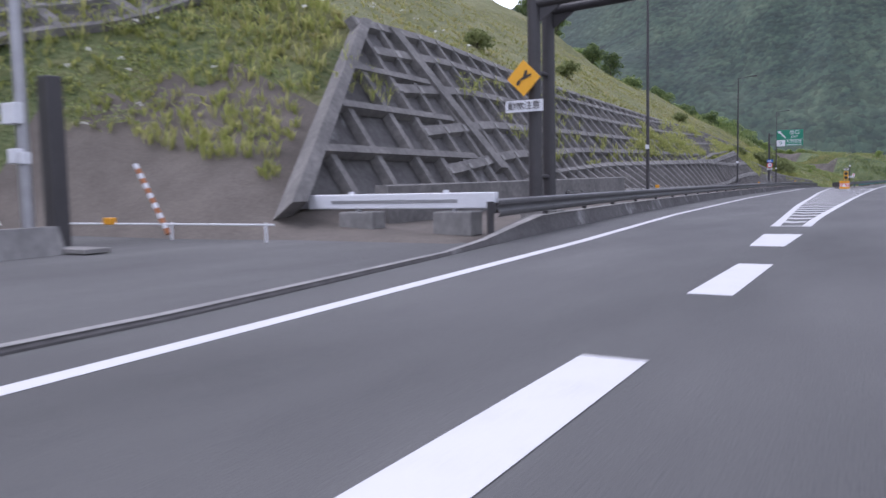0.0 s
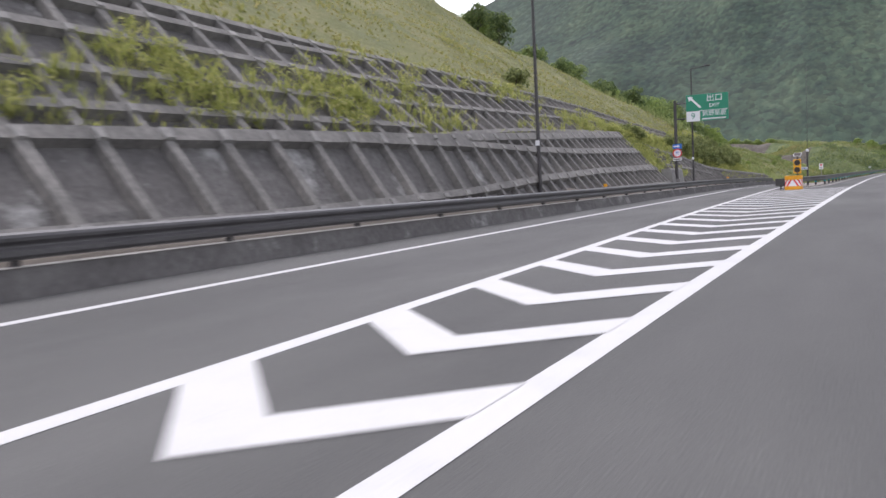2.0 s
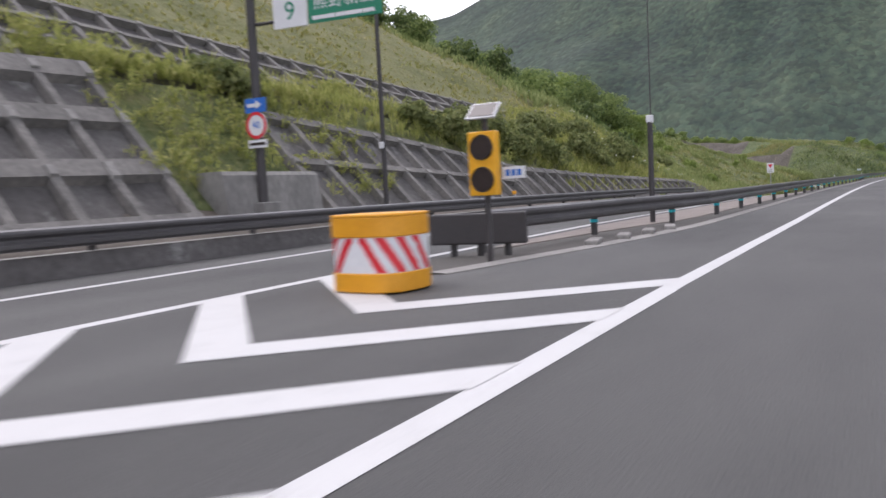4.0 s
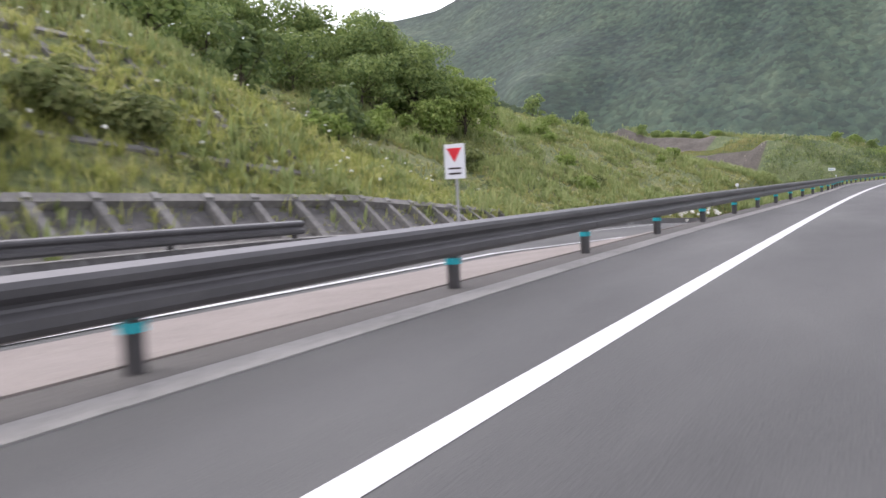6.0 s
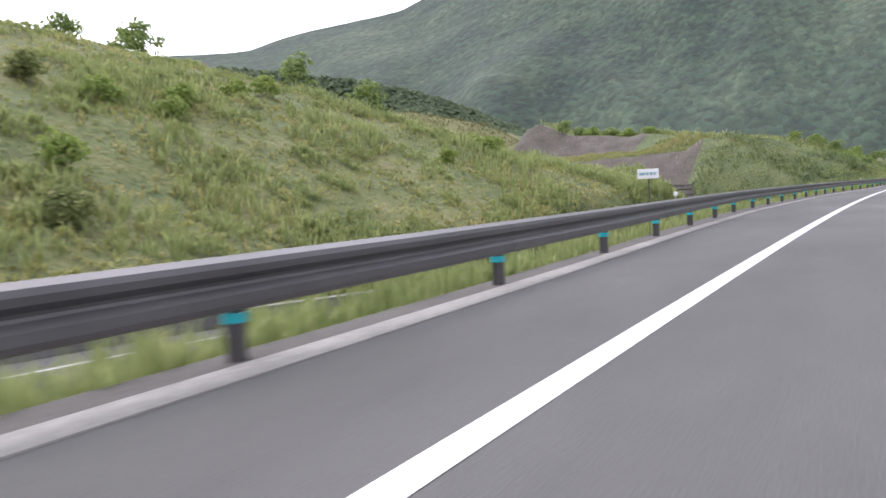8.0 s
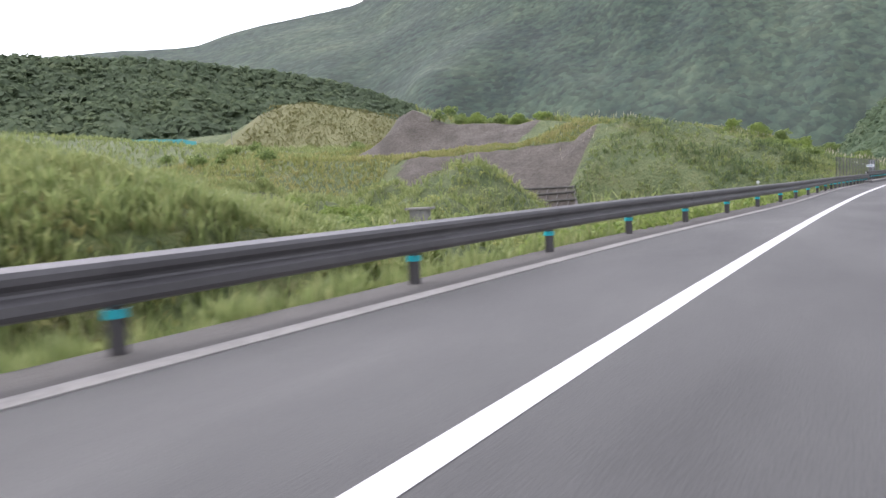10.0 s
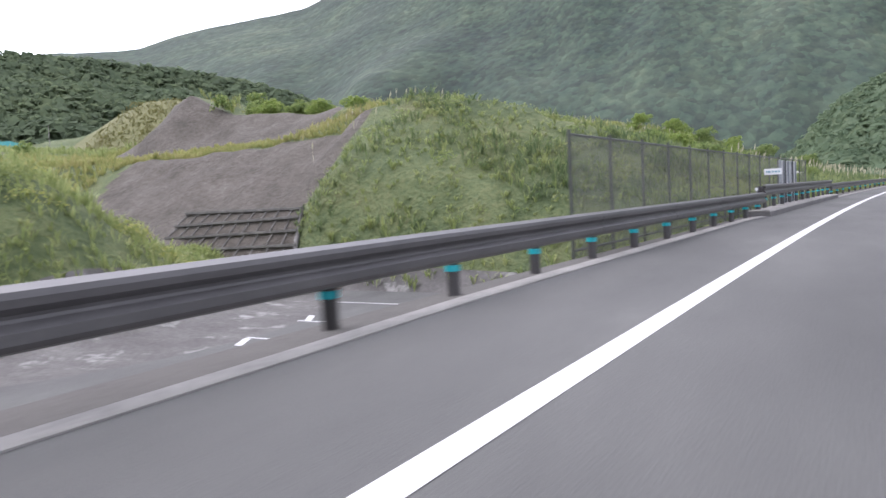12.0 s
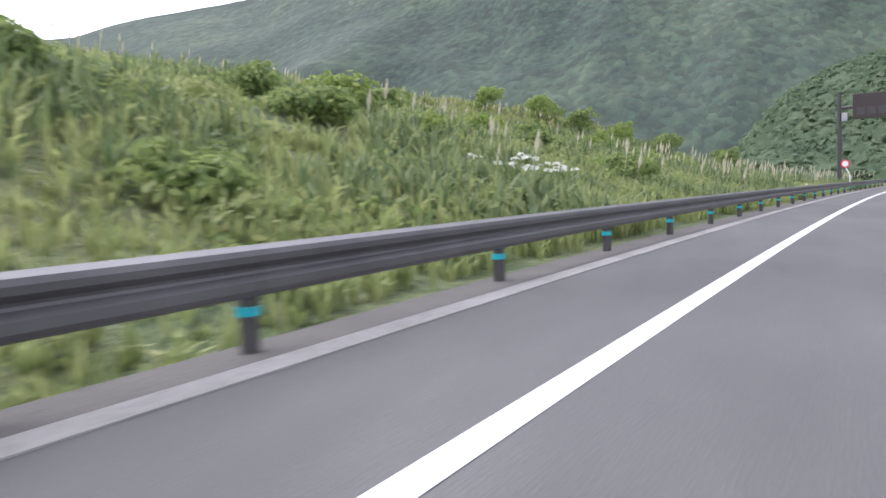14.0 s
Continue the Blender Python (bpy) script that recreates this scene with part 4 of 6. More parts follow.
def polar(cx, cy, az, r):
    return cx - r * math.sin(radians(az)), cy + r * math.cos(radians(az))


def mountain(name, cx, cy, az0, az1, near, far, ridge, ground, label, crowns, size, mat, rough=1.0, leaves=0, folds=4, na=110, nr=26, cell=7.0, bump=3.0):
    """Slopes seen from (cx, cy): ridge(az) is the elevation in degrees of the crest at distance far."""

    def height(az, u):
        r = near + (far - near) * u
        top = far * math.tan(radians(ridge(az)))
        p = Vector((az * 0.12, u * 2.2, near * 0.01))
        g = noise.fractal(p, 1.0, 2.0, folds) * rough
        shape = u ** 1.15 if u <= 1 else 1 - 0.5 * (u - 1)
        return r, ground + (top - ground) * shape + g * top * 0.10 * min(1, 4 * u) * (1 - 0.75 * min(u, 1)) * 2
    verts, faces = [], []
    for i in range(na + 1):
        az = az0 + (az1 - az0) * i / na
        for j in range(nr + 1):
            r, z = height(az, 1.25 * j / nr)
            x, y = polar(cx, cy, az, r)
            crown = noise.voronoi(Vector((x, y, 0.3 * z)) / cell)[0][0]
            verts.append((x, y, z + bump * (0.5 - crown) + 0.8 * bump * noise.noise(Vector((x, y, 0)) / (4 * cell))))
    for i in range(na):
        for j in range(nr):
            a = i * (nr + 1) + j
            faces.append((a, a + 1, a + nr + 2, a + nr + 1))
    tagged(mesh_object(name, verts, faces, mat, smooth=True), label, "mountain", kind="structure")
    rng = random.Random(len(name))
    if not leaves:
        return
    places = []
    for _ in range(crowns):
        az, u = rng.uniform(az0, az1), rng.random() ** 0.8 * 1.02
        r, z = height(az, u)
        x, y = polar(cx, cy, az, r)
        w = size * rng.uniform(0.6, 1.4)
        places.append((x, y, z + 0.1 * w, w, w * rng.uniform(0.45, 0.8)))
    join_leaves(name + "_forest", places, mat, "dense green forest covering the slope", "forest", leaves)


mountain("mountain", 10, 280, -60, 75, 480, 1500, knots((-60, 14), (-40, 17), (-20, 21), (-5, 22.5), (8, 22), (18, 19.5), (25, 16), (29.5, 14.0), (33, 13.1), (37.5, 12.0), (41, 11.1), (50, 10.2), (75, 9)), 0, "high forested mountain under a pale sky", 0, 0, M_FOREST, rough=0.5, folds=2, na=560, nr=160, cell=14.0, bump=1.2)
mountain("foothill", 10, 300, 18, 75, 310, 470, knots((18, 2.5), (23.6, 5.0), (27.7, 6.7), (31.3, 8.1), (36.8, 9.3), (41.7, 9.9), (47.4, 10.3), (60, 10)), 22, "dark wooded foothill behind the fields", 9000, 3.0, M_DARKFOREST, 0.7, leaves=5, na=220, nr=50, cell=5.0, bump=3.0)
mountain("spur", 21, 368, -45, 0, 130, 330, knots((-45, 11), (-20, 9.5), (-11, 8.0), (-8.5, 7.4), (-5.7, 6.2), (-2.5, 2.6), (0, 0.5)), 0, "bright wooded spur close behind the road", 5000, 1.8, M_SPUR, 0.6, leaves=6, na=220, nr=70, cell=4.5, bump=2.5)


# ---- signs and road furniture ----
def letters(name, text, size, m, mat, parent, label=""):
    """Raised lettering that lies in the xz plane of m, facing its -y."""
    curve = bpy.data.curves.new("lettering", "FONT")
    curve.body, curve.size, curve.align_x, curve.align_y, curve.extrude = text, size, "CENTER", "CENTER", 0.003
    holder = new("lettering", curve)
    me = bpy.data.meshes.new_from_object(holder.evaluated_get(bpy.context.evaluated_depsgraph_get()))
    bpy.data.objects.remove(holder)
    me.transform(m @ Matrix.Rotation(radians(90), 4, "X"))
    me.materials.clear()
    me.materials.append(mat)
    ob = new(name, me)
    ob.parent = parent
    return tagged(ob, label)


def polygon_plate(pts, y0, y1):
    """A flat plate with the outline pts (x, z), from y0 to y1."""
    bm = bmesh.new()
    a = [bm.verts.new((x, y0, z)) for x, z in pts]
    b = [bm.verts.new((x, y1, z)) for x, z in pts]
    bm.faces.new(a)
    bm.faces.new(list(reversed(b)))
    n = len(pts)
    for i in range(n):
        bm.faces.new((a[i], b[i], b[(i + 1) % n], a[(i + 1) % n]))
    bmesh.ops.recalc_face_normals(bm, faces=bm.faces)
    return bm


def disc(r, y0, y1, cx=0.0, cz=0.0, n=24):
    return polygon_plate([(cx + r * math.cos(6.2832 * i / n), cz + r * math.sin(6.2832 * i / n)) for i in range(n)], y0, y1)


def exit_sign():
    root = base("exit_sign", spot(160.2, 13.6, 0.4), "green exit sign with white lettering on a dark pole", "road sign")
    part("pole", rodded((0, 0, 0), (0, 0, 6.5), 0.13, 0.11), M_DARKSTEEL, root)
    part("base_block", boxed((0.6, 0.6, 0.9), tr(0, 0, 0.2), 0.03), M_CONCRETE, root)
    for z in (5.1, 6.25):
        part("arm", rodded((0, 0.02, z), (3.4, 0.36, z), 0.045), M_DARKSTEEL, root)
    turn_board = Matrix.Translation((0.85, -0.12, 4.85)) @ Matrix.Rotation(radians(8), 4, "Z")
    board = part("board", boxed((2.95, 0.05, 1.2), tr(1.475, 0, 1.35), 0.01), M_GREEN, root)
    board.matrix_basis = turn_board
    lower = part("lower_board", boxed((1.95, 0.05, 0.72), tr(1.975, 0, 0.37), 0.01), M_GREEN, root)
    lower.matrix_basis = turn_board
    plate = part("number_plate", boxed((0.95, 0.052, 0.74), tr(0.48, 0, 0.36), 0.01), M_WHITE, root)
    plate.matrix_basis = turn_board
    letters("numeral", "9", 0.62, tr(0.48, -0.03, 0.36), M_GREEN, plate, "green numeral")
    part("divider", boxed((2.0, 0.01, 0.035), tr(1.93, -0.028, 0.75)), M_WHITE, board, "white line")
    part("arrow", polygon_plate([(0.12, 1.82), (0.5, 1.8), (0.42, 1.7), (1.07, 1.02), (0.97, 0.93), (0.32, 1.6), (0.22, 1.48)], -0.034, -0.026), M_WHITE, board, "white diagonal arrow")
    letters("lettering", "出口", 0.58, tr(2.0, -0.03, 1.6), M_WHITE, board, "white lettering")
    letters("lettering", "EXIT", 0.36, tr(1.98, -0.03, 1.08), M_WHITE, board, "white lettering")
    letters("lettering", "熊野新鹿", 0.42, tr(1.97, -0.03, 0.48), M_WHITE, lower, "white lettering")
    for x, w in ((1.42, 0.62), (2.1, 0.7), (2.62, 0.3)):
        part("small_print", boxed((w, 0.008, 0.09), tr(x, -0.029, 0.13)), M_WHITE, lower, "white line of small print")
    signs = Matrix.Translation((0.12, -0.18, 0))
    part("arrow_plate", boxed((0.68, 0.03, 0.36), signs @ tr(0, 0, 3.08), 0.006), M_BLUE, root, "blue plate with a white arrow")
    part("arrow_mark", polygon_plate([(-0.15, 3.04), (0.15, 3.04), (0.15, 2.98), (0.32, 3.09), (0.15, 3.2), (0.15, 3.13), (-0.15, 3.13)], -0.205, -0.197), M_WHITE, root)
    part("speed_disc", disc(0.34, -0.2, -0.17, 0.12, 2.58), M_WHITE, root, "white speed disc with a red ring")
    ring = bmesh.new()
    n = 28
    for i in range(n):
        a0, a1 = 6.2832 * i / n, 6.2832 * (i + 1) / n
        q = [(0.12 + r * math.cos(a), 2.58 + r * math.sin(a)) for r, a in ((0.26, a0), (0.34, a0), (0.34, a1), (0.26, a1))]
        ring.faces.new([ring.verts.new((x, -0.205, z)) for x, z in q])
    part("ring", ring, M_RED, root, "red ring")
    letters("numeral", "40", 0.26, tr(0.12, -0.204, 2.58), M_BLUE, root, "blue numeral")
    part("word_plate", boxed((0.62, 0.03, 0.2), signs @ tr(0, 0, 2.12), 0.005), M_WHITE, root, "white plate with unreadable words")
    part("small_print", boxed((0.5, 0.006, 0.07), signs @ tr(0, -0.018, 2.12)), M_BLACK, root)


exit_sign()


def lamp_pole(s, off, z, height, label):
    root = base("light_pole", spot(s, off, z), label, "light pole", "light poles")
    part("pole", rodded((0, 0, 0), (0, 0, height), 0.085, 0.05), M_DARKSTEEL, root)
    part("foot_plate", boxed((0.32, 0.32, 0.06), tr(0, 0, 0.03), 0.01), M_DARKSTEEL, root)
    part("label_box", boxed((0.16, 0.06, 0.2), tr(0, -0.1, 2.35), 0.01), M_WHITE, root, "small white plate")
    part("lamp_arm", rodded((-0.1, 0, height - 0.05), (1.2, 0, height + 0.12), 0.03), M_DARKSTEEL, root)
    part("lamp_head", boxed((0.5, 0.2, 0.1), tr(1.3, 0, height + 0.1), 0.03), M_DARKSTEEL, root)


lamp_pole(93.0, 9.55, 0.38, 9.6, "slender dark light pole behind the ramp's guardrail")
lamp_pole(129.1, 11.75, 0.4, 9.6, "slender dark light pole before the lower slope frames")
lamp_pole(165.7, 13.55, 0.3, 9.6, "slender dark light pole at the slope's foot")


def signal():
    root = base("warning_signal", spot(155.4, 4.82, 0.0), "yellow twin flashing signal with a solar panel", "signal")
    part("pole", rodded((0, 0.06, -0.1), (0, 0.06, 2.15), 0.045), M_DARKSTEEL, root)
    body = part("body", boxed((0.44, 0.16, 0.92), tr(0, 0, 1.45), 0.02), M_SIGNYELLOW, root)
    for z, mt, lab in ((1.68, M_BLACK, "unlit dark lens"), (1.22, M_BLACK, "unlit dark lens")):
        lens = part("lens", disc(0.165, -0.1, -0.075, 0, z), mt, body, lab)
        rim = bmesh.new()
        n = 24
        for i in range(n):
            a0, a1 = 6.2832 * i / n, 6.2832 * (i + 1) / n
            for r0, y0, r1, y1 in ((0.165, -0.08, 0.175, -0.115), (0.175, -0.115, 0.185, -0.08)):
                q = [(r0, y0, a0), (r1, y1, a0), (r1, y1, a1), (r0, y0, a1)]
                rim.faces.new([rim.verts.new((r * math.cos(a), y, z + r * math.sin(a))) for r, y, a in q])
        part("rim", rim, M_DARKSTEEL, body)
    panel = part("solar_panel", boxed((0.46, 0.34, 0.03), tr(0.02, 0, 2.2) @ Matrix.Rotation(radians(42), 4, "X"), 0.004), M_PANEL, root, "tilted solar panel")
    part("panel_cells", boxed((0.4, 0.28, 0.008), tr(0.02, 0, 2.2) @ Matrix.Rotation(radians(42), 4, "X") @ tr(0, 0, 0.019)), M_BLACK, panel, "dark cells")
    part("word_plate", boxed((0.36, 0.02, 0.17), tr(0.42, 0.08, 1.3), 0.004), M_WHITE, root, "white plate with unreadable words")
    for x in (0.33, 0.42, 0.51):
        part("small_print", boxed((0.06, 0.006, 0.09), tr(x, 0.067, 1.3)), M_BLUE, root)


signal()


def cushion():
    """The crash cushion on the gore: a banded drum with a red and white face."""
    root = base("crash_cushion", spot(152.6, 4.77, 0.0, -4), "orange-yellow crash cushion with red and white stripes", "crash cushion")
    n, a, b = 40, 0.5, 0.46

    def outline(t):
        c, s = math.cos(t), math.sin(t)
        return a * math.copysign(abs(c) ** 0.62, c), b * math.copysign(abs(s) ** 0.62, s)

    def band(z0, z1, grow):
        bm = bmesh.new()
        rings = [[bm.verts.new((outline(6.2832 * i / n)[0] * g, outline(6.2832 * i / n)[1] * g, z)) for i in range(n)] for z, g in ((z0, grow * 0.985), (z0 + 0.012, grow), (z1 - 0.012, grow), (z1, grow * 0.985))]
        for r0, r1 in zip(rings, rings[1:]):
            for i in range(n):
                bm.faces.new((r0[i], r0[(i + 1) % n], r1[(i + 1) % n], r1[i]))
        bm.faces.new(rings[-1])
        bm.faces.new(list(reversed(rings[0])))
        return bm
    part("lower_band", band(0.02, 0.23, 1.0), M_YELLOW, root)
    part("upper_band", band(0.62, 0.84, 1.0), M_YELLOW, root)
    part("wrap", band(0.22, 0.63, 0.965), M_WHITE, root, "white reflective wrap")
    lid = part("lid", band(0.835, 0.87, 1.01), M_YELLOW, root)

    def wrap_at(p):
        """The place p metres round the wrap from the nose that faces the traffic."""
        side, p = (1 if p >= 0 else -1), abs(p)
        t, x0, y0 = -math.pi / 2, *outline(-math.pi / 2)
        while p > 0:
            t += 0.02
            x1, y1 = outline(t)
            p -= math.hypot(x1 - x0, y1 - y0)
            x0, y0 = x1, y1
        return side * x0 * 0.972, y0 * 0.972

    def stripe(p, side, z0=0.235, z1=0.615, n=8):
        """A slanting stripe; p: where it starts at its head, side: to which side it runs down."""
        verts, faces = [], []
        for i in range(n + 1):
            u = i / n
            for k in range(4):
                x, y = wrap_at(side * (p + 0.26 * (1 - u) + 0.04 * k))
                verts.append((x, y, z0 + (z1 - z0) * u))
        for i in range(n):
            for k in range(3):
                c = i * 4 + k
                faces.append((c, c + 1, c + 5, c + 4))
        mesh_object("stripe", verts, faces, M_RED, root, label="red slanting stripe")
    for side in (1, -1):
        for k in range(4):
            stripe(0.01 + 0.24 * k, side)


cushion()


def rail_end():
    root = base("guardrail_end", spot(156.3, 5.55, 0.0, 12), "dark steel end shield of the guardrail", "guardrail end")
    part("shield", boxed((1.6, 0.1, 0.5), tr(0.1, 0, 0.46), 0.03), M_DARKSTEEL, root)
    for x in (-0.35, 0.1, 0.55):
        part("post", rodded((x, 0.12, -0.2), (x, 0.12, 0.7), 0.06), M_DARKSTEEL, root)


rail_end()


def nose_kerb():
    """Broken kerb stones round the gore's nose."""
    rng = random.Random(3)
    for s in (158.6, 159.9, 161.2, 162.5):
        o = main_kerb(s) + 0.35
        root = tagged(part("kerb_stone", boxed((0.24, 0.8, 0.14), tr(0, 0, 0.04), 0.03), M_KERB, None), "worn pale concrete kerb stone on the gore", "kerb stone", "kerb stones")
        root.matrix_world = spot(s, o, 0.0, rng.uniform(10, 18))


nose_kerb()


def marker_post():
    root = base("marker_post", spot(165.4, 5.05, 0.0), "grey steel post with a pale cap", "post")
    part("post", rodded((0, 0, -0.1), (0, 0, 2.6), 0.07), M_DARKSTEEL, root)
    part("cap", boxed((0.17, 0.12, 0.2), tr(0, 0, 2.68), 0.02), M_WHITE, root, "pale camera-like box")
    part("mast", rodded((0, 0.09, 0.0), (0, 0.09, 9.0), 0.02, 0.012, 8), M_DARKSTEEL, root, "thin dark mast")


marker_post()


def plate_sign(s, off, z, w, h, label, mark, post_foot, turned=0.0, group=""):
    root = base("small_sign", spot(s, off, post_foot, turned), label, "road sign", group)
    part("post", rodded((0, 0.03, -0.15), (0, 0.03, z - post_foot + h / 2), 0.03 if h > 0.3 else 0.012), M_STEEL if h > 0.3 else M_DARKSTEEL, root)
    plate = part("plate", boxed((w, 0.02, h), tr(0, -0.02, z - post_foot), 0.005), M_WHITE, root)
    zc = z - post_foot
    if mark == "triangle":
        part("triangle", polygon_plate([(-0.36 * w, zc + 0.38 * h), (0.36 * w, zc + 0.38 * h), (0, zc - 0.02 * h)], -0.037, -0.031), M_RED, plate, "red triangle pointing down")
        for i in range(2):
            part("small_print", boxed((0.6 * w, 0.006, 0.05 * h), tr(0, -0.033, zc - (0.2 + 0.15 * i) * h)), M_BLACK, plate)
    else:
        for x, k in ((-0.34, 0.1), (-0.2, 0.14), (-0.02, 0.12), (0.16, 0.15), (0.33, 0.1)):
            part("small_print", boxed((k * w, 0.006, 0.3 * h), tr(x * w, -0.033, zc)), M_PRINT, plate)
    return root


plate_sign(203.0, 7.0, 1.62, 0.44, 0.66, "white sign with a red triangle beside the ramp", "triangle", -0.2)
plate_sign(250.3, 4.35, 1.30, 0.44, 0.2, "small white distance plate behind the guardrail", "bars", 0.0)
plate_sign(352.8, 3.82, 1.4, 0.58, 0.21, "pale blue-white plate in front of the mesh fence", "bars", 0.28)


def delineator(s, off, z):
    root = base("delineator", spot(s, off, z), "round white reflector on top of the guardrail", "delineator", "delineators")
    part("stalk", rodded((0, 0, 0), (0, 0, 0.1), 0.015), M_STEEL, root)
    part("reflector", disc(0.05, -0.012, 0.012, 0, 0.14, 16), M_WHITE, root)


for s in (214.1, 252.2, 305.3, 349.6, 412.0):
    delineator(s, rail_off(s) + 0.17, 0.7)


def yellow_reflector(s, off, z):
    root = base("road_reflector", spot(s, off, z), "small orange-yellow reflector above the ramp's guardrail", "reflector", "yellow reflectors")
    part("stalk", rodded((0, 0, -0.15), (0, 0, 0.05), 0.015), M_STEEL, root)
    part("reflector", boxed((0.17, 0.05, 0.13), tr(0, 0, 0.1), 0.015), M_YELLOW, root)


for s in (91.0, 134.3, 172.0):
    yellow_reflector(s, ramp_kerb(s) + 0.3, 0.83)


def gantry():
    root = base("sign_gantry", spot(75.6, 7.75, 0.3), "dark steel gantry with two columns and an overhead arm", "gantry")
    for y, z in ((0.0, 6.4), (0.92, 6.4)):
        part("column", rodded((0.1, y, 0), (0.1, y, z), 0.17, 0.16, 16), M_DARKSTEEL, root)
        part("foot_plate", boxed((0.6, 0.6, 0.25), tr(0.1, y, 0.0), 0.02), M_CONCRETE, root)
        part("arm", rodded((0.1, y, 5.25), (9.5, y, 5.55), 0.13, 0.1, 14), M_DARKSTEEL, root)
        part("gusset", polygon_plate([(0.2, 4.75), (0.9, 5.2), (0.2, 5.2)], y - 0.03, y + 0.03), M_DARKSTEEL, root)
    for x in (1.6, 4.0, 6.4, 8.8):
        part("strut", rodded((x, 0, 5.35), (x, 0.92, 5.35), 0.05), M_DARKSTEEL, root)
    for z in (1.0, 3.6):
        part("strut", rodded((0.1, 0, z), (0.1, 0.92, z), 0.06), M_DARKSTEEL, root)


gantry()


def warning_sign():
    root = base("warning_sign", spot(75.25, 7.75, 0.3), "yellow diamond animal warning sign with a white plate", "road sign")
    part("bracket", boxed((0.3, 0.3, 0.06), tr(0, 0.1, 3.4)), M_DARKSTEEL, root)
    d = 0.44
    diamond = part("diamond", polygon_plate([(0, 3.4 - d), (d, 3.4), (0, 3.4 + d), (-d, 3.4)], -0.1, -0.07), M_SIGNYELLOW, root, "yellow diamond")
    part("pictogram", polygon_plate([(-0.2, 3.24), (-0.17, 3.33), (-0.02, 3.42), (0.04, 3.58), (0.1, 3.58), (0.09, 3.46), (0.2, 3.5), (0.2, 3.44), (0.08, 3.38), (-0.06, 3.34), (-0.13, 3.22)], -0.108, -0.102), M_BLACK, diamond, "black leaping shape")
    plate = part("word_plate", boxed((1.0, 0.02, 0.28), tr(0, -0.09, 2.72), 0.004), M_WHITE, root, "white word plate")
    letters("lettering", "動物注意", 0.22, tr(0, -0.105, 2.72), M_BLACK, plate, "black lettering")


warning_sign()


def white_gate():
    root = base("barrier_gate", spot(71.3, 6.6, 0.0), "white barrier gate beam closing the service yard", "gate")
    part("beam", boxed((4.7, 0.16, 0.32), tr(-2.4, 0, 0.8), 0.02), M_WHITE, root)
    part("slot", boxed((3.2, 0.012, 0.07), tr(-2.5, -0.083, 0.79)), M_STEEL, root, "grey recessed slot")
    for x in (-3.6, -1.2):
        part("cap", rodded((x, 0, 0.95), (x, 0, 1.02), 0.06), M_WHITE, root)
    for x in (-3.4, -1.0):
        part("foot", boxed((0.9, 0.5, 0.5), tr(x, 0.1, 0.33), 0.03), M_CONCRETE, root)
        part("upright", boxed((0.1, 0.1, 0.7), tr(x, 0, 0.4)), M_STEEL, root)


white_gate()


def yard_things():
    root = base("utility_pole", spot(67.0, 15.2, 0.08), "grey utility pole with white meter boxes", "pole")
    part("pole", rodded((0, 0, -0.2), (0, 0, 7.0), 0.13, 0.11), M_STEEL, root)
    for x, z, w, h in ((0.02, 2.65, 0.45, 0.42), (0.05, 1.8, 0.26, 0.3), (0.34, 1.75, 0.16, 0.24)):
        part("meter_box", boxed((w, 0.2, h), tr(x, -0.2, z), 0.02), M_WHITE, root)
    root = base("steel_post", spot(66.0, 12.7, 0.1), "thick dark steel post in the yard", "post")
    part("post", boxed((0.3, 0.3, 3.1), tr(0, 0, 1.5), 0.02), M_DARKSTEEL, root)
    part("base_slab", boxed((1.4, 0.5, 0.08), tr(0.5, -0.1, 0.03), 0.01), M_KERB, root)
    root = base("chain_barrier", spot(69.0, 13.4, 0.25), "thin white rail across the yard with an orange box", "barrier")
    part("rail", rodded((-4.2, 0, 0.16), (3.0, 0, 0.16), 0.02), M_WHITE, root)
    part("marker_box", boxed((0.3, 0.14, 0.16), tr(-1.9, -0.02, 0.22), 0.02), M_YELLOW, root, "orange box")
    for x in (-3.9, 0.1, 2.8):
        part("peg", rodded((x, 0, -0.3), (x, 0, 0.2), 0.025), M_WHITE, root)
    root = base("striped_pole", spot(69.0, 13.3, 0.3), "leaning pole with yellow and white stripes", "pole")
    a, b = Vector((-0.1, 0, -0.1)), Vector((-1.05, 0, 1.42))
    n = 14
    for i in range(n):
        p, q = a.lerp(b, i / n), a.lerp(b, (i + 1) / n)
        part("stripe", rodded(p, q, 0.055), M_WHITE if i % 2 else M_RUST, root)
    root = base("concrete_barrier", spot(63.2, 12.0, 0.05, 8), "low weathered concrete barrier in the yard", "barrier")
    bm = polygon_plate([(-0.3, 0), (0.3, 0), (0.12, 0.5), (-0.12, 0.5)], -2.5, 2.5)
    part("block", bm, M_CONCRETE, root)


yard_things()


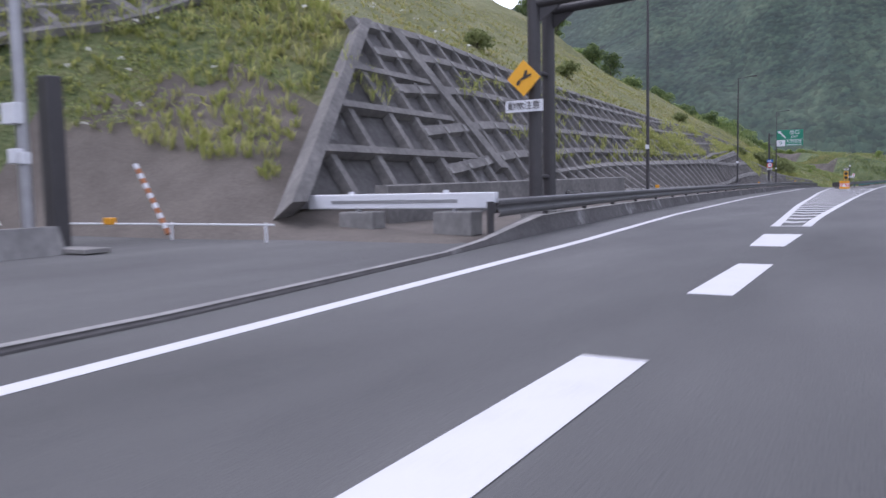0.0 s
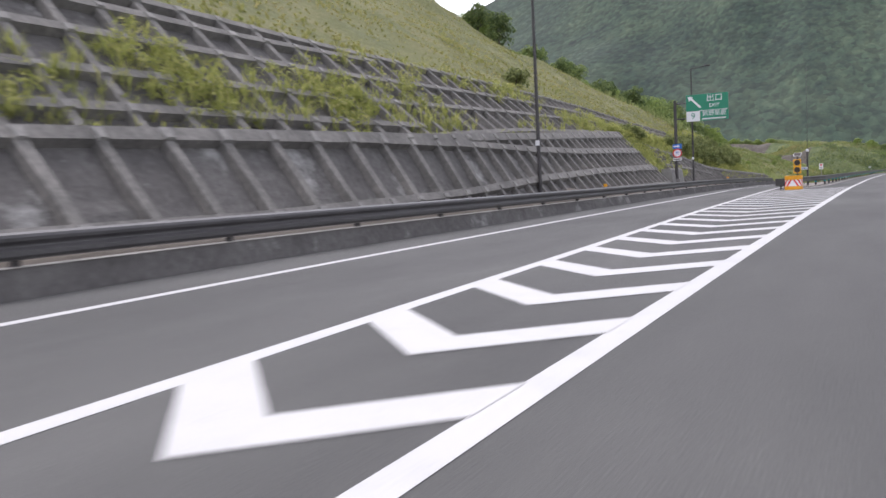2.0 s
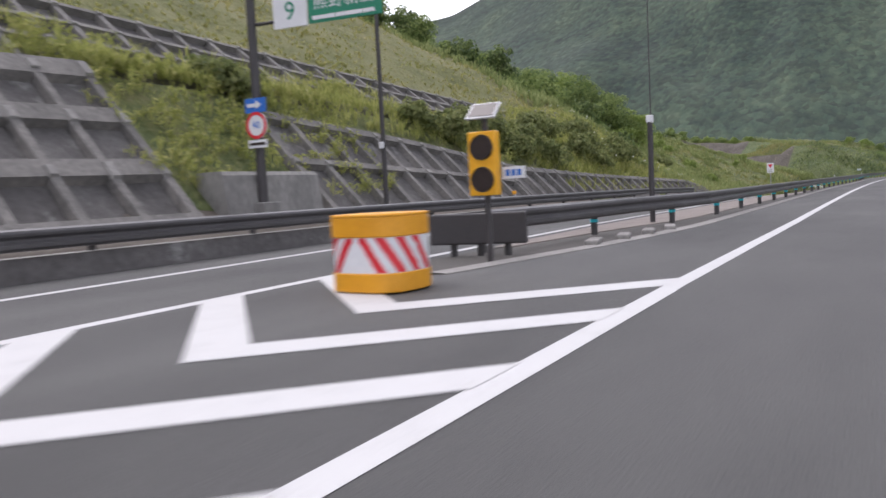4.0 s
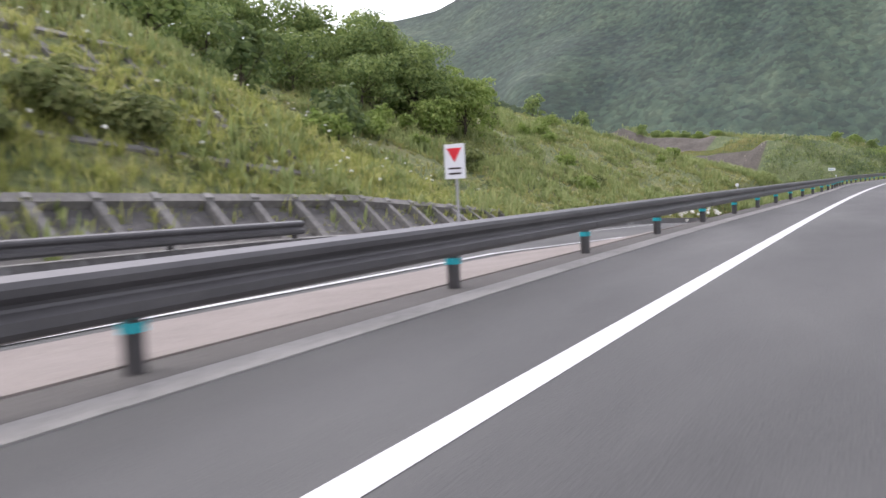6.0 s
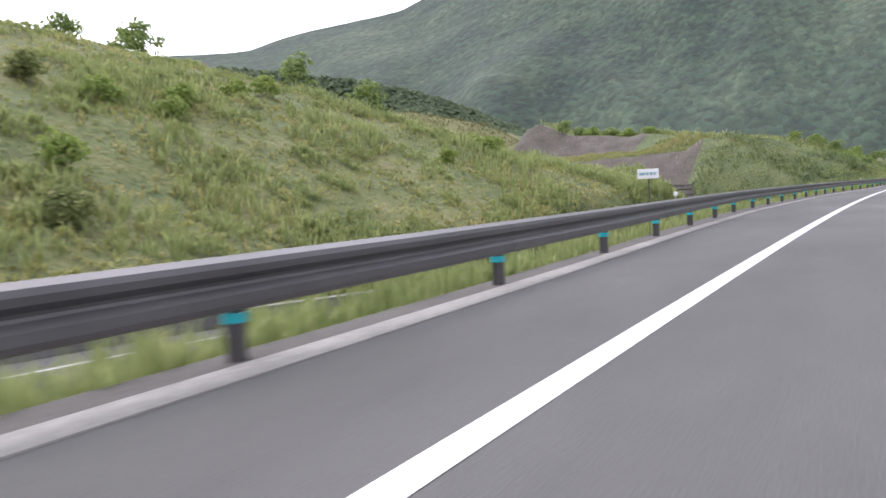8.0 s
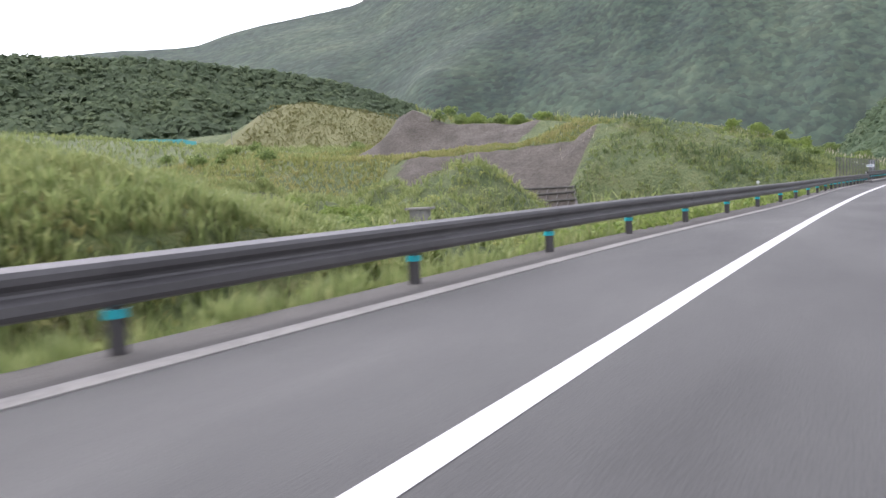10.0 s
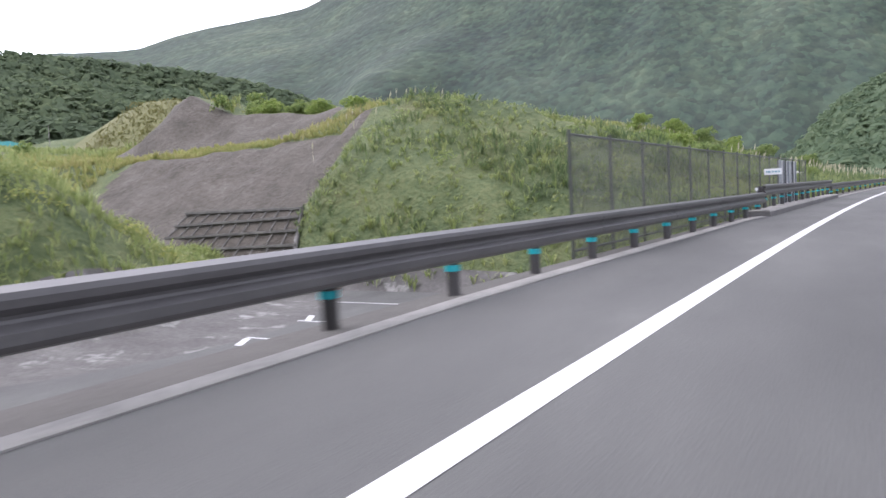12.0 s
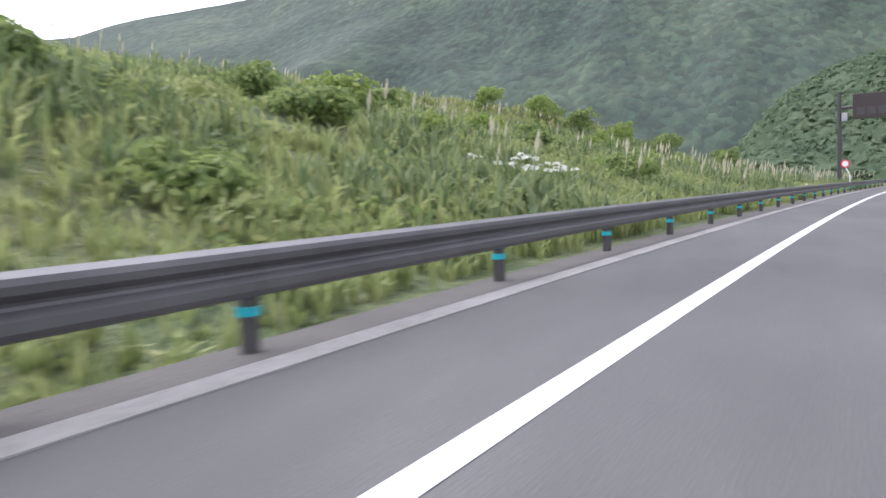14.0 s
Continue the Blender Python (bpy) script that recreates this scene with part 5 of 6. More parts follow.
def bay_mesh(s0, s1, z0, z1, off0, off1):
    """Woven wire of one fence bay as thin flat wires."""
    verts, faces = [], []

    def wire(p, q, w, up):
        k = len(verts)
        d = Vector((0, 0, w)) if up else (at(s0 + 1, 0) - at(s0, 0)) * w
        verts.extend([p - d, q - d, q + d, p + d])
        faces.append((k, k + 1, k + 2, k + 3))
    n = max(2, round((s1 - s0) / 0.014))
    for i in range(n + 1):
        u = i / n
        s, o = s0 + (s1 - s0) * u, off0 + (off1 - off0) * u
        wire(at(s, o, z0), at(s, o, z1), 0.0019, False)
    k = round((z1 - z0) / 0.014)
    for j in range(k + 1):
        z = z0 + (z1 - z0) * j / k
        wire(at(s0, off0, z), at(s1, off1, z), 0.0019, True)
    return verts, faces


def mesh_fence():
    fence_off = knots((335.4, 4.42), (350, 4.35), (358.4, 4.3), (365.2, 4.25))
    root = base("mesh_fence", spot(335.4, 4.42, 0.0), "tall dark wire mesh fence on the bridge edge", "fence")
    ss = steps(335.4, 365.2, 2.0)
    for i, s in enumerate(ss):
        o = fence_off(s)
        hold(part("post", boxed((0.045, 0.05, 2.9), spot(s, o, 0.6)), M_MESH, None), root)
    for a, b in zip(ss, ss[1:]):
        for z in (1.98, 0.1):
            hold(part("rail", rodded(at(a, fence_off(a), z), at(b, fence_off(b), z), 0.022, sides=6), M_MESH, None), root)
        if not 357.5 < (a + b) / 2 < 362.9:
            v, f = bay_mesh(a, b, 0.0, 1.97, fence_off(a) - 0.04, fence_off(b) - 0.04)
            hold(mesh_object("wire_mesh", v, f, M_WIRE, label="fine grey wire mesh"), root)
    root = base("sound_barrier", spot(358.4, 4.45, 0.0), "grey metal sound barrier panels behind the mesh fence", "sound barrier")
    pss = [358.4, 359.4, 360.55, 361.7, 362.8]
    for a, b in zip(pss, pss[1:]):
        for k in range(4):
            z0 = 0.02 + 0.475 * k
            hold(strip("panel", [a, b], lambda s, z0=z0: [(4.43, z0), (4.40, z0 + 0.02), (4.40, z0 + 0.43), (4.43, z0 + 0.45), (4.49, z0 + 0.45), (4.49, z0)], M_PANEL, closed=True), root)
            # Two thin strips at each joint, brighter than the panels.
            for dz in (0.447, 0.47):
                hold(strip("joint_strip", [a, b], lambda s, z=z0 + dz: [(4.42, z), (4.37, z + 0.003), (4.37, z + 0.011), (4.42, z + 0.014)], M_JOINT, closed=True, label="thin bright strip along a panel joint"), root)
    for s in pss:
        hold(part("upright", boxed((0.16, 0.1, 2.2), spot(s, 4.42, 0.83), 0.01), M_UPRIGHT, None), root)
    hold(part("foot_rail", boxed((0.14, 4.4, 0.5), spot(360.6, 4.45, -0.3)), M_DARKSTEEL, None), root)


mesh_fence()


def message_board():
    root = base("message_board", spot(453.7, 6.9, 0.0), "dark electronic message board on a tall column", "message board")
    part("column", rodded((0, 0, -0.3), (0, 0, 9.3), 0.22, 0.2), M_DARKSTEEL, root)
    part("arm", rodded((0, 0, 7.9), (8.0, 0, 7.9), 0.16), M_DARKSTEEL, root)
    part("controller", boxed((0.5, 0.4, 0.8), tr(0.5, -0.2, 7.0), 0.03), M_STEEL, root, "pale control box")
    board = part("board", boxed((6.2, 0.4, 2.4), tr(4.3, -0.3, 7.9), 0.04), M_BLACK, root)
    for x in (1.9, 2.8, 3.7, 4.6, 5.5):
        part("display", boxed((0.66, 0.02, 0.72), tr(x, -0.51, 7.45)), M_DARKSTEEL, board, "unlit grey display field")


message_board()


def curve_sign():
    root = base("round_sign", spot(446, 5.3, 0.0), "round red-rimmed sign on a bent white post", "road sign")
    bm = rodded((0.1, 0, -0.1), (0.1, 0, 1.3), 0.06)
    rod(bm, (0.1, 0, 1.3), (-0.25, 0, 2.1), 0.055)
    part("post", bm, M_WHITE, root)
    part("disc", disc(0.36, -0.09, -0.06, -0.25, 2.35), M_RED, root, "red rim")
    part("face", disc(0.25, -0.1, -0.091, -0.25, 2.35), M_WHITE, root, "white face")


curve_sign()


def frame_terraces():
    """A leaning grid of concrete beams at the foot of the rock cut."""
    root = base("slope_grid", spot(363, 36, -3), "grey concrete beam grid at the rock cut's foot", "retaining wall")
    left, right = knots((-3, 50.2), (1, 49.2)), knots((-3, 34.6), (1, 37.0))

    def on(u, z, proud=0.0):
        o = left(z) + (right(z) - left(z)) * u
        return at(364.0 + 0.9 * z - proud, o, z + 0.4 * proud + 0.35 * u * (1 if z < 0.5 else 0))
    n = 10
    verts = [on(i / n, -3.2 + 4.1 * j / 4, -0.05 + 0.08 * noise.noise(Vector((i, j, 3)))) for i in range(n + 1) for j in range(5)]
    hold(mesh_object("infill", verts, [(5 * i + j, 5 * i + j + 1, 5 * i + j + 6, 5 * i + j + 5) for i in range(n) for j in range(4)], M_ROCK), root)
    for z, w in ((0.8, 0.09), (-0.15, 0.085), (-1.05, 0.085), (-2.0, 0.085), (-2.9, 0.085)):
        ring = []
        for i in range(n + 1):
            p, q = on(i / n, z, 0.0), on(i / n, z, 0.2)
            ring += [p + Vector((0, 0, -w)), q + Vector((0, 0, -w)), q + Vector((0, 0, w)), p + Vector((0, 0, w))]
        hold(mesh_object("beam", ring, [(4 * i + k, 4 * i + (k + 1) % 4, 4 * i + 4 + (k + 1) % 4, 4 * i + 4 + k) for i in range(n) for k in range(4)], M_BEAM), root)
    for k in range(n + 1):
        for z0, z1 in ((-2.9, -2.0), (-2.0, -1.05), (-1.05, -0.15), (-0.15, 0.8)):
            u = k / n
            hold(part("strut", rodded(on(u, z0, 0.05), on(min(1.0, u + 0.03), z1, 0.05), 0.05, sides=6), M_BEAM, None), root)
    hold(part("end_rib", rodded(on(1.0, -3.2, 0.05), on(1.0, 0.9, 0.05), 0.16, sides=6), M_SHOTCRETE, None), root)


frame_terraces()


def underpass_marks():
    def mark(pts):
        tagged(mesh_object("lane_marking", [at(s, o, -4.32) for s, o in pts], [tuple(range(len(pts)))], M_PAINT), "white painted marking of the lower road", "road marking", "lower road markings", kind="structure")
    mark([(356.0, 9), (356.16, 9), (356.16, 30), (356.0, 30)])
    mark([(350.4, 13), (350.56, 13), (350.56, 30), (350.4, 30)])
    mark([(346.4, 18), (346.55, 18), (346.55, 28), (346.4, 28)])
    for i in range(8):
        o = 20 + 1.2 * i
        mark([(350.6, o), (351.9, o + 0.9), (351.9, o + 1.3), (350.6, o + 0.4)])
    for i in range(4):
        o = 19 + 1.6 * i
        mark([(345.0, o), (346.3, o + 0.8), (346.3, o + 1.2), (345.0, o + 0.4)])


underpass_marks()


def far_net():
    root = base("windbreak_net", spot(428, 200, 19), "teal net fence on the far field", "net fence")
    line = [(430, 274 - 8 * i) for i in range(9)]
    feet = [at(s, o, ground_z(s, o)) for s, o in line]
    for p in feet:
        hold(part("post", rodded(p, p + Vector((0, 0, 2.8)), 0.06, sides=6), M_STEEL, None), root)
    for p, q in zip(feet, feet[1:]):
        m = (p + q) / 2
        up = Vector((0, 0, 2.6))
        hold(mesh_object("net", [p, m, q, q + up, m + up * 0.94, p + up], [(0, 1, 4, 5), (1, 2, 3, 4)], M_NET), root)
    root = base("field_pole", spot(421.3, 177.9, 14), "slim pale pole in the far field", "pole")
    part("pole", rodded((0, 0, 0), (0, 0, 9.0), 0.12, 0.08, sides=8), M_KERB, root)


far_net()


def field_block():
    z = ground_z(323.4, 29.9)
    root = base("concrete_block", spot(323.4, 29.9, z, 14), "pale concrete block with a slab top among grass", "concrete block")
    part("body", boxed((1.3, 0.9, 1.1), tr(0, 0, 0.45), 0.03), M_CONCRETE, root)
    part("slab", boxed((1.9, 1.2, 0.16), tr(0, 0, 1.06), 0.02), M_KERB, root)


field_block()


# ---- plants ----
def leaf_mesh(clumps, per, size, seed, squash=0.85):
    """Leaf quads on and in round clumps (x, y, z, radius)."""
    rng = np.random.default_rng(seed)
    vs = []
    for x, y, z, r in clumps:
        n = max(6, int(per * r * r))
        d = rng.normal(size=(n, 3))
        d /= np.linalg.norm(d, axis=1)[:, None]
        d[:, 2] = np.where(d[:, 2] < -0.4, -d[:, 2], d[:, 2])
        c = np.array([x, y, z]) + d * (r * rng.uniform(0.7, 1.1, n))[:, None] * np.array([1, 1, squash])
        t = rng.normal(size=(n, 3))
        u = np.cross(d + 0.7 * t, t)
        u /= np.linalg.norm(u, axis=1)[:, None]
        w = np.cross(d + 0.6 * rng.normal(size=(n, 3)), u)
        w /= np.linalg.norm(w, axis=1)[:, None]
        k = (1.12 * size * rng.uniform(0.6, 1.4, n))[:, None]
        vs.append(np.stack([c - u * k, c - w * k * 0.45, c + u * k, c + w * k * 0.45], 1).reshape(-1, 3))
    v = np.concatenate(vs)
    f = np.arange(len(v)).reshape(-1, 4)
    return v, f


def blades(name, roots, heights, per, width, mat, label, category, lean=0.45, seed=1):
    """Tufts of bent grass blades in one mesh; roots: n x 3."""
    rng = np.random.default_rng(seed)
    roots, heights = np.asarray(roots, float), np.asarray(heights, float)
    p = np.repeat(roots, per, axis=0)
    h = np.repeat(heights, per) * rng.uniform(0.55, 1.1, len(p))
    a = rng.uniform(0, 2 * np.pi, len(p))
    out = np.stack([np.cos(a), np.sin(a), 0 * a], 1)
    side = np.stack([-np.sin(a), np.cos(a), 0 * a], 1)
    spread = rng.uniform(0.02, 0.16, (len(p), 1)) * h[:, None]
    foot = p + out * spread - np.array([0, 0, 0.06])
    ln = rng.uniform(0.1, 1.0, len(p)) * lean
    mid = foot + out * (h * ln * 0.35)[:, None] + np.array([0, 0, 1.0]) * (h * 0.6)[:, None]
    tip = foot + out * (h * ln)[:, None] + np.array([0, 0, 1.0]) * (h * (1 - 0.35 * ln))[:, None]
    w = (width * rng.uniform(0.6, 1.3, len(p)))[:, None]
    v = np.stack([foot, mid + side * w, tip, mid - side * w], 1).reshape(-1, 3)
    k = np.arange(len(p)) * 4
    faces = np.stack([k, k + 1, k + 3, k + 1, k + 2, k + 3], 1).reshape(-1, 3)
    me = bpy.data.meshes.new(name)
    me.from_pydata(v.tolist(), [], faces.tolist())
    me.materials.append(mat)
    return tagged(new(name, me), label, category, kind="stuff")


def scatter(n, s0, s1, o0, o1, seed, height=None, keep=None, bias=1.0):
    """n places on the land between offsets o0(s) and o1(s)."""
    rng = random.Random(seed)
    out, hs = [], []
    while len(out) < n:
        s = rng.uniform(s0, s1)
        a, b = (o0(s) if callable(o0) else o0), (o1(s) if callable(o1) else o1)
        o = a + (b - a) * rng.random() ** bias
        q = at(s, o, 0)
        patch = noise.noise(Vector((q.x, q.y, 0)) * 0.16)
        if keep and not keep(s, o, patch, rng):
            continue
        z = ground_z(s, o)
        out.append((q.x, q.y, z))
        lo, hi = height
        hs.append((lo + (hi - lo) * rng.random()) * (1 + 0.5 * patch))
    return out, hs


above = lambda s: upper_high(s) + 0.4
thin = lambda s, o, p, r: r.random() < 0.9 + p
pts, hs = scatter(14500, 76, 214, above, 58, 11, (0.14, 0.32), thin, 1.5)
blades("hillside_grass", pts, hs, 5, 0.045, M_DRYGRASS, "dry yellow-green grass on the slope above the frames", "grass", lean=0.8, seed=2)
pts, hs = scatter(10500, 34, 80, 12.5, 48, 12, (0.25, 0.6), lambda s, o, p, r: o > max(12.7, 12.2 + 0.476 * (s - 70.6)) and (s > 71.4 or o > 25 - 0.6 * max(0, s - 66)), 1.2)
blades("hillside_grass", pts, hs, 6, 0.03, M_WEED, "tall yellow-green grass on the slope above the yard", "grass", lean=0.8, seed=3)
pts, hs = scatter(17000, 205, 303, lambda s: ramp_kerb(s) + 1.0, 78, 13, (0.2, 0.5), thin, 1.5)
blades("hillside_grass", pts, hs, 6, 0.045, M_GRASS, "rough green and brown grass on the roadside hill", "grass", lean=0.9, seed=4)
pts, hs = scatter(3000, 198, 300, lambda s: ramp_kerb(s) + 0.8, 40, 14, (0.5, 1.1), lambda s, o, p, r: p > 0.05)
blades("hillside_grass", pts, hs, 7, 0.045, M_LUSH, "patches of lush grass on the roadside hill", "grass", seed=5)
pts, hs = scatter(6500, 217, 325, lambda s: rail_off(s) + 0.45, lambda s: rail_off(s) + (0.8 + min(5.5, max(0, 0.16 * (s - 217)))), 15, (0.25, 0.65))
blades("verge_grass", pts, hs, 7, 0.018, M_LUSH, "green grass and weeds behind the guardrail", "grass", seed=6)
pts, hs = scatter(12000, 296, 364, 6.2, 110, 16, (0.6, 1.4), lambda s, o, p, r: not (333 < s < 361 and o < 30.5) and not (s < 334 and 8.5 < o < 14.5) and not (s > 356 and 33 < o < 72) and not (316 < s < 328 and 25 < o < 37 and r.random() < 0.75), 1.4)
blades("field_grass", pts, hs, 6, 0.055, M_LUSH, "tall lush grass on the low ground", "grass", lean=0.9, seed=7)
hill = lambda s, o, p, r: not (o > 37 and s < 381) and not (52 < o and s < 394)
pts, hs = scatter(12000, 363, 475, 5.0, 62, 17, (0.3, 0.85), hill, 1.4)
blades("tall_grass", pts, hs, 7, 0.05, M_LUSH, "tall pampas grass covering the hill", "grass", lean=1.0, seed=8)
pts, hs = scatter(7000, 363, 475, 5.2, 60, 24, (0.5, 1.2), lambda s, o, p, r: hill(s, o, p, r) and p > -0.1 + 0.25 * r.random(), 1.4)
blades("tall_grass", pts, hs, 6, 0.055, M_DEEP, "darker green weeds among the pampas grass", "grass", lean=0.8, seed=18)
pts, hs = scatter(5000, 372, 470, 4.7, 13, 18, (0.35, 0.9))
blades("tall_grass", pts, hs, 6, 0.026, M_LUSH, "tall grass behind the far guardrail", "grass", seed=9)
pts, hs = scatter(5000, 376, 475, 35, 110, 19, (0.6, 1.3), lambda s, o, p, r: not (o > 52 and s < 394))
blades("tall_grass", pts, hs, 7, 0.05, M_GRASS, "rough grass on top of the rock cut", "grass", seed=10)
pts, hs = scatter(2600, 376, 384, 38.5, 75, 22, (0.3, 0.7))
blades("ledge_grass", pts, hs, 7, 0.04, M_GRASS, "yellow-green grass on the ledge of the rock cut", "grass", seed=14)
pts, hs = scatter(7000, 350, 394, 62, 125, 23, (0.5, 1.1), lambda s, o, p, r: not (s < 376 and o < 72) and not (s > 382 and o < 92))
blades("field_grass", pts, hs, 6, 0.07, M_GRASS, "yellow-green grass on the field beside the rock cut", "grass", seed=15)
pts, hs = scatter(3000, 444, 464, 142, 218, 20, (0.5, 1.0))
blades("dry_field_grass", pts, hs, 8, 0.09, M_CUTGRASS, "dry brown-yellow grass on a cut slope", "grass", seed=11)
pts, hs = scatter(6000, 335, 445, 45, 235, 21, (0.8, 1.9), lambda s, o, p, r: not (360 < s < 394 and o < 95))
blades("field_grass", pts, hs, 7, 0.09, M_LUSH, "rough green growth on the far fields", "grass", seed=12)


def frame_weeds():
    rng = random.Random(31)
    roots, hs, bright, tall = [], [], [], []
    for cs, cu, n, spread in ((108, 0.1, 50, 4), (112, 0.3, 50, 3.5), (116, 0.15, 60, 3), (121, 0.25, 60, 3), (126, 0.1, 60, 3), (101, 0.05, 40, 5), (77, 0.5, 12, 1.2), (76, 0.7, 8, 0.9), (140, 0.05, 40, 4), (152, 0.1, 50, 6), (163, 0.2, 80, 6), (172, 0.3, 120, 6), (132, 0.9, 40, 5), (95, 0.4, 14, 5), (90, 0.05, 20, 4)):
        for _ in range(n):
            s, u = rng.gauss(cs, spread * 0.5), max(0.0, min(1.0, rng.gauss(cu, 0.12)))
            ss = max(77, min(188, s))
            o = upper_low(ss) + (upper_high(ss) - upper_low(ss)) * u
            z = upper_low_z(ss) + (upper_high_z(ss) - upper_low_z(ss)) * u
            q = at(s, o - 0.15, z + 0.1)
            roots.append(tuple(q))
            hs.append(rng.uniform(0.4, 1.0))
    for cs, cu, n, spread in ((108, 0.15, 60, 2), (114, 0.35, 70, 2), (120, 0.3, 80, 2), (125, 0.5, 40, 3), (150, 0.3, 50, 4), (164, 0.02, 60, 3.5), (171, 0.3, 60, 2), (158, 0.3, 60, 3), (140, 0.8, 60, 7), (97, 0.75, 16, 6), (86, 0.6, 12, 4)):
        for _ in range(n):
            s, u = max(77, min(188, rng.gauss(cs, spread * 0.5))), max(0.0, min(1.0, rng.gauss(cu, 0.16)))
            bright.append(tuple(at(s, upper_low(s) + (upper_high(s) - upper_low(s)) * u - 0.15, upper_low_z(s) + (upper_high_z(s) - upper_low_z(s)) * u + 0.1)))
            tall.append(rng.uniform(0.3, 0.9))
    for _ in range(260):
        s, o = rng.uniform(157.5, 168), rng.uniform(14.3, 18.4)
        bright.append(tuple(at(s, o, land_z(s, o) + 0.2)))
        tall.append(rng.uniform(0.3, 0.8))
    low = [(x, y, z + 0.12, 0.5 * h) for (x, y, z), h in zip(bright, tall)]
    v, f = leaf_mesh(low, 190, 0.06, 19, 0.9)
    tagged(mesh_object("frame_weeds", v.tolist(), f.tolist(), M_WEED), "bushy yellow-green weeds on the concrete frames", "weeds", kind="stuff")
    blades("frame_weeds", bright, tall, 8, 0.017, M_WEED, "bright yellow-green weeds on the concrete frames", "weeds", lean=0.8, seed=16)
    for _ in range(1300):
        s, u = rng.uniform(158, 203), rng.random()
        if s < 163 and u < 0.35:
            continue
        o = end_high(max(163, s)) + 0.2 + u * (upper_low(min(190, s)) - end_high(max(163, s)) - 0.3)
        roots.append(tuple(at(s, o, land_z(s, o) + (0.25 if s < 187 else 0.0))))
        hs.append(rng.uniform(0.4, 1.1))
    for _ in range(520):
        s = rng.uniform(63, 77)
        o = hill_low(s) + rng.uniform(-0.8, 3.6)
        roots.append(tuple(at(s, o, land_z(s, o))))
        hs.append(rng.uniform(0.5, 1.1))
    for _ in range(330):
        s = rng.uniform(94, 158)
        u = rng.random()
        o = lower_high(s) + (upper_low(s) - lower_high(s)) * u
        z = lower_high_z(s) + (upper_low_z(s) - lower_high_z(s)) * u
        if noise.noise(Vector((s * 0.2, 3, 0))) > -0.1:
            roots.append(tuple(at(s, o, z)))
            hs.append(rng.uniform(0.25, 0.6))
    for _ in range(2600):
        s = rng.uniform(184, 221)
        o = rng.uniform(end_high(s) - 0.9, end_high(s) + 5)
        roots.append(tuple(at(s, o, ground_z(s, o))))
        hs.append(rng.uniform(0.4, 1.0))
    for _ in range(1700):
        s, u = rng.uniform(188, 214), rng.random()
        o, z = bank_low(s) + u * (bank_high(s) - bank_low(s)), bank_low_z(s) + u * (bank_high_z(s) - bank_low_z(s))
        roots.append(tuple(at(s, o - 0.1, z + 0.15)))
        hs.append(rng.uniform(0.3, 0.8))
    blades("frame_weeds", roots, [0.8 * h for h in hs], 8, 0.02, M_WEED, "yellow-green weeds growing out of the concrete frames", "weeds", lean=0.85, seed=13)


frame_weeds()


def plumes():
    rng = random.Random(41)
    vs, fs = [], []
    spots = [(rng.uniform(384, 440), rng.uniform(6.5, 13)) for _ in range(34)] + [(rng.uniform(370, 455), rng.gauss(38, 3)) for _ in range(110)] + [(rng.uniform(404, 470), rng.uniform(5, 16)) for _ in range(150)]
    for s, o in spots:
        p = at(s, o, ground_z(s, o))
        h = rng.uniform(0.8, 1.4)
        top = p + Vector((rng.uniform(-0.5, 0.5), rng.uniform(-0.5, 0.5), h))
        d = Vector((rng.uniform(-1, 1), rng.uniform(-1, 1), 0)).normalized()
        for dirn in (d, Vector((-d.y, d.x, 0))):
            for a, w0, b, w1 in ((p, 0.008, top, 0.008), (top, 0.015, top + Vector((0.03, 0, 0.22)), 0.065), (top + Vector((0.03, 0, 0.22)), 0.065, top + Vector((0.09, 0, 0.55)), 0.008)):
                k = len(vs)
                vs.extend([a - dirn * w0, a + dirn * w0, b + dirn * w1, b - dirn * w1])
                fs.append((k, k + 1, k + 2, k + 3))
    tagged(mesh_object("pampas_plumes", vs, fs, M_PLUME), "pale pampas plumes above the tall grass", "grass", kind="stuff")


plumes()


def tree(s, off, h, width, seed, mat, label, group, leaf=0.16, per=95, name="tree"):
    rng = random.Random(seed)
    root = base(name, Matrix.Translation(at(s, off, ground_z(s, off) - 0.1)), label, name, group)
    trunk_top = h * 0.5
    bm = rodded((0, 0, 0), (0.1, 0.05, trunk_top), 0.03 * h, 0.016 * h, 8)
    clumps = []
    for i in range(16 if h > 4 else 8):
        a = 6.28 * i / 7 + rng.uniform(-0.4, 0.4)
        z = h * rng.uniform(0.14, 0.86)
        rr = width * rng.uniform(0.25, 0.62) * (1.1 - 0.7 * abs(z / h - 0.45))
        p = Vector((rr * math.cos(a), rr * math.sin(a), z))
        clumps.append((p.x, p.y, p.z, width * rng.uniform(0.26, 0.42)))
        rod(bm, (0.05, 0.02, trunk_top * rng.uniform(0.3, 0.95)), p * 0.9, 0.009 * h, 0.004 * h, 6)
    clumps.append((0.1, 0, h * 0.82, width * 0.36))
    clumps.append((0, 0, h * 0.5, width * 0.48))
    part("trunk", bm, M_BARK, root)
    extra = []
    for x, y, z, r in clumps:
        for _ in range(3):
            d = Vector((rng.gauss(0, 1), rng.gauss(0, 1), rng.gauss(0.3, 0.8))).normalized() * r
            extra.append((x + d.x, y + d.y, z + d.z, r * rng.uniform(0.3, 0.5)))
    v, f = leaf_mesh(clumps + extra, 0.95 * per / (leaf / 0.16) ** 2, leaf, seed)
    mesh_object("crown", v.tolist(), f.tolist(), mat, root)
    return root


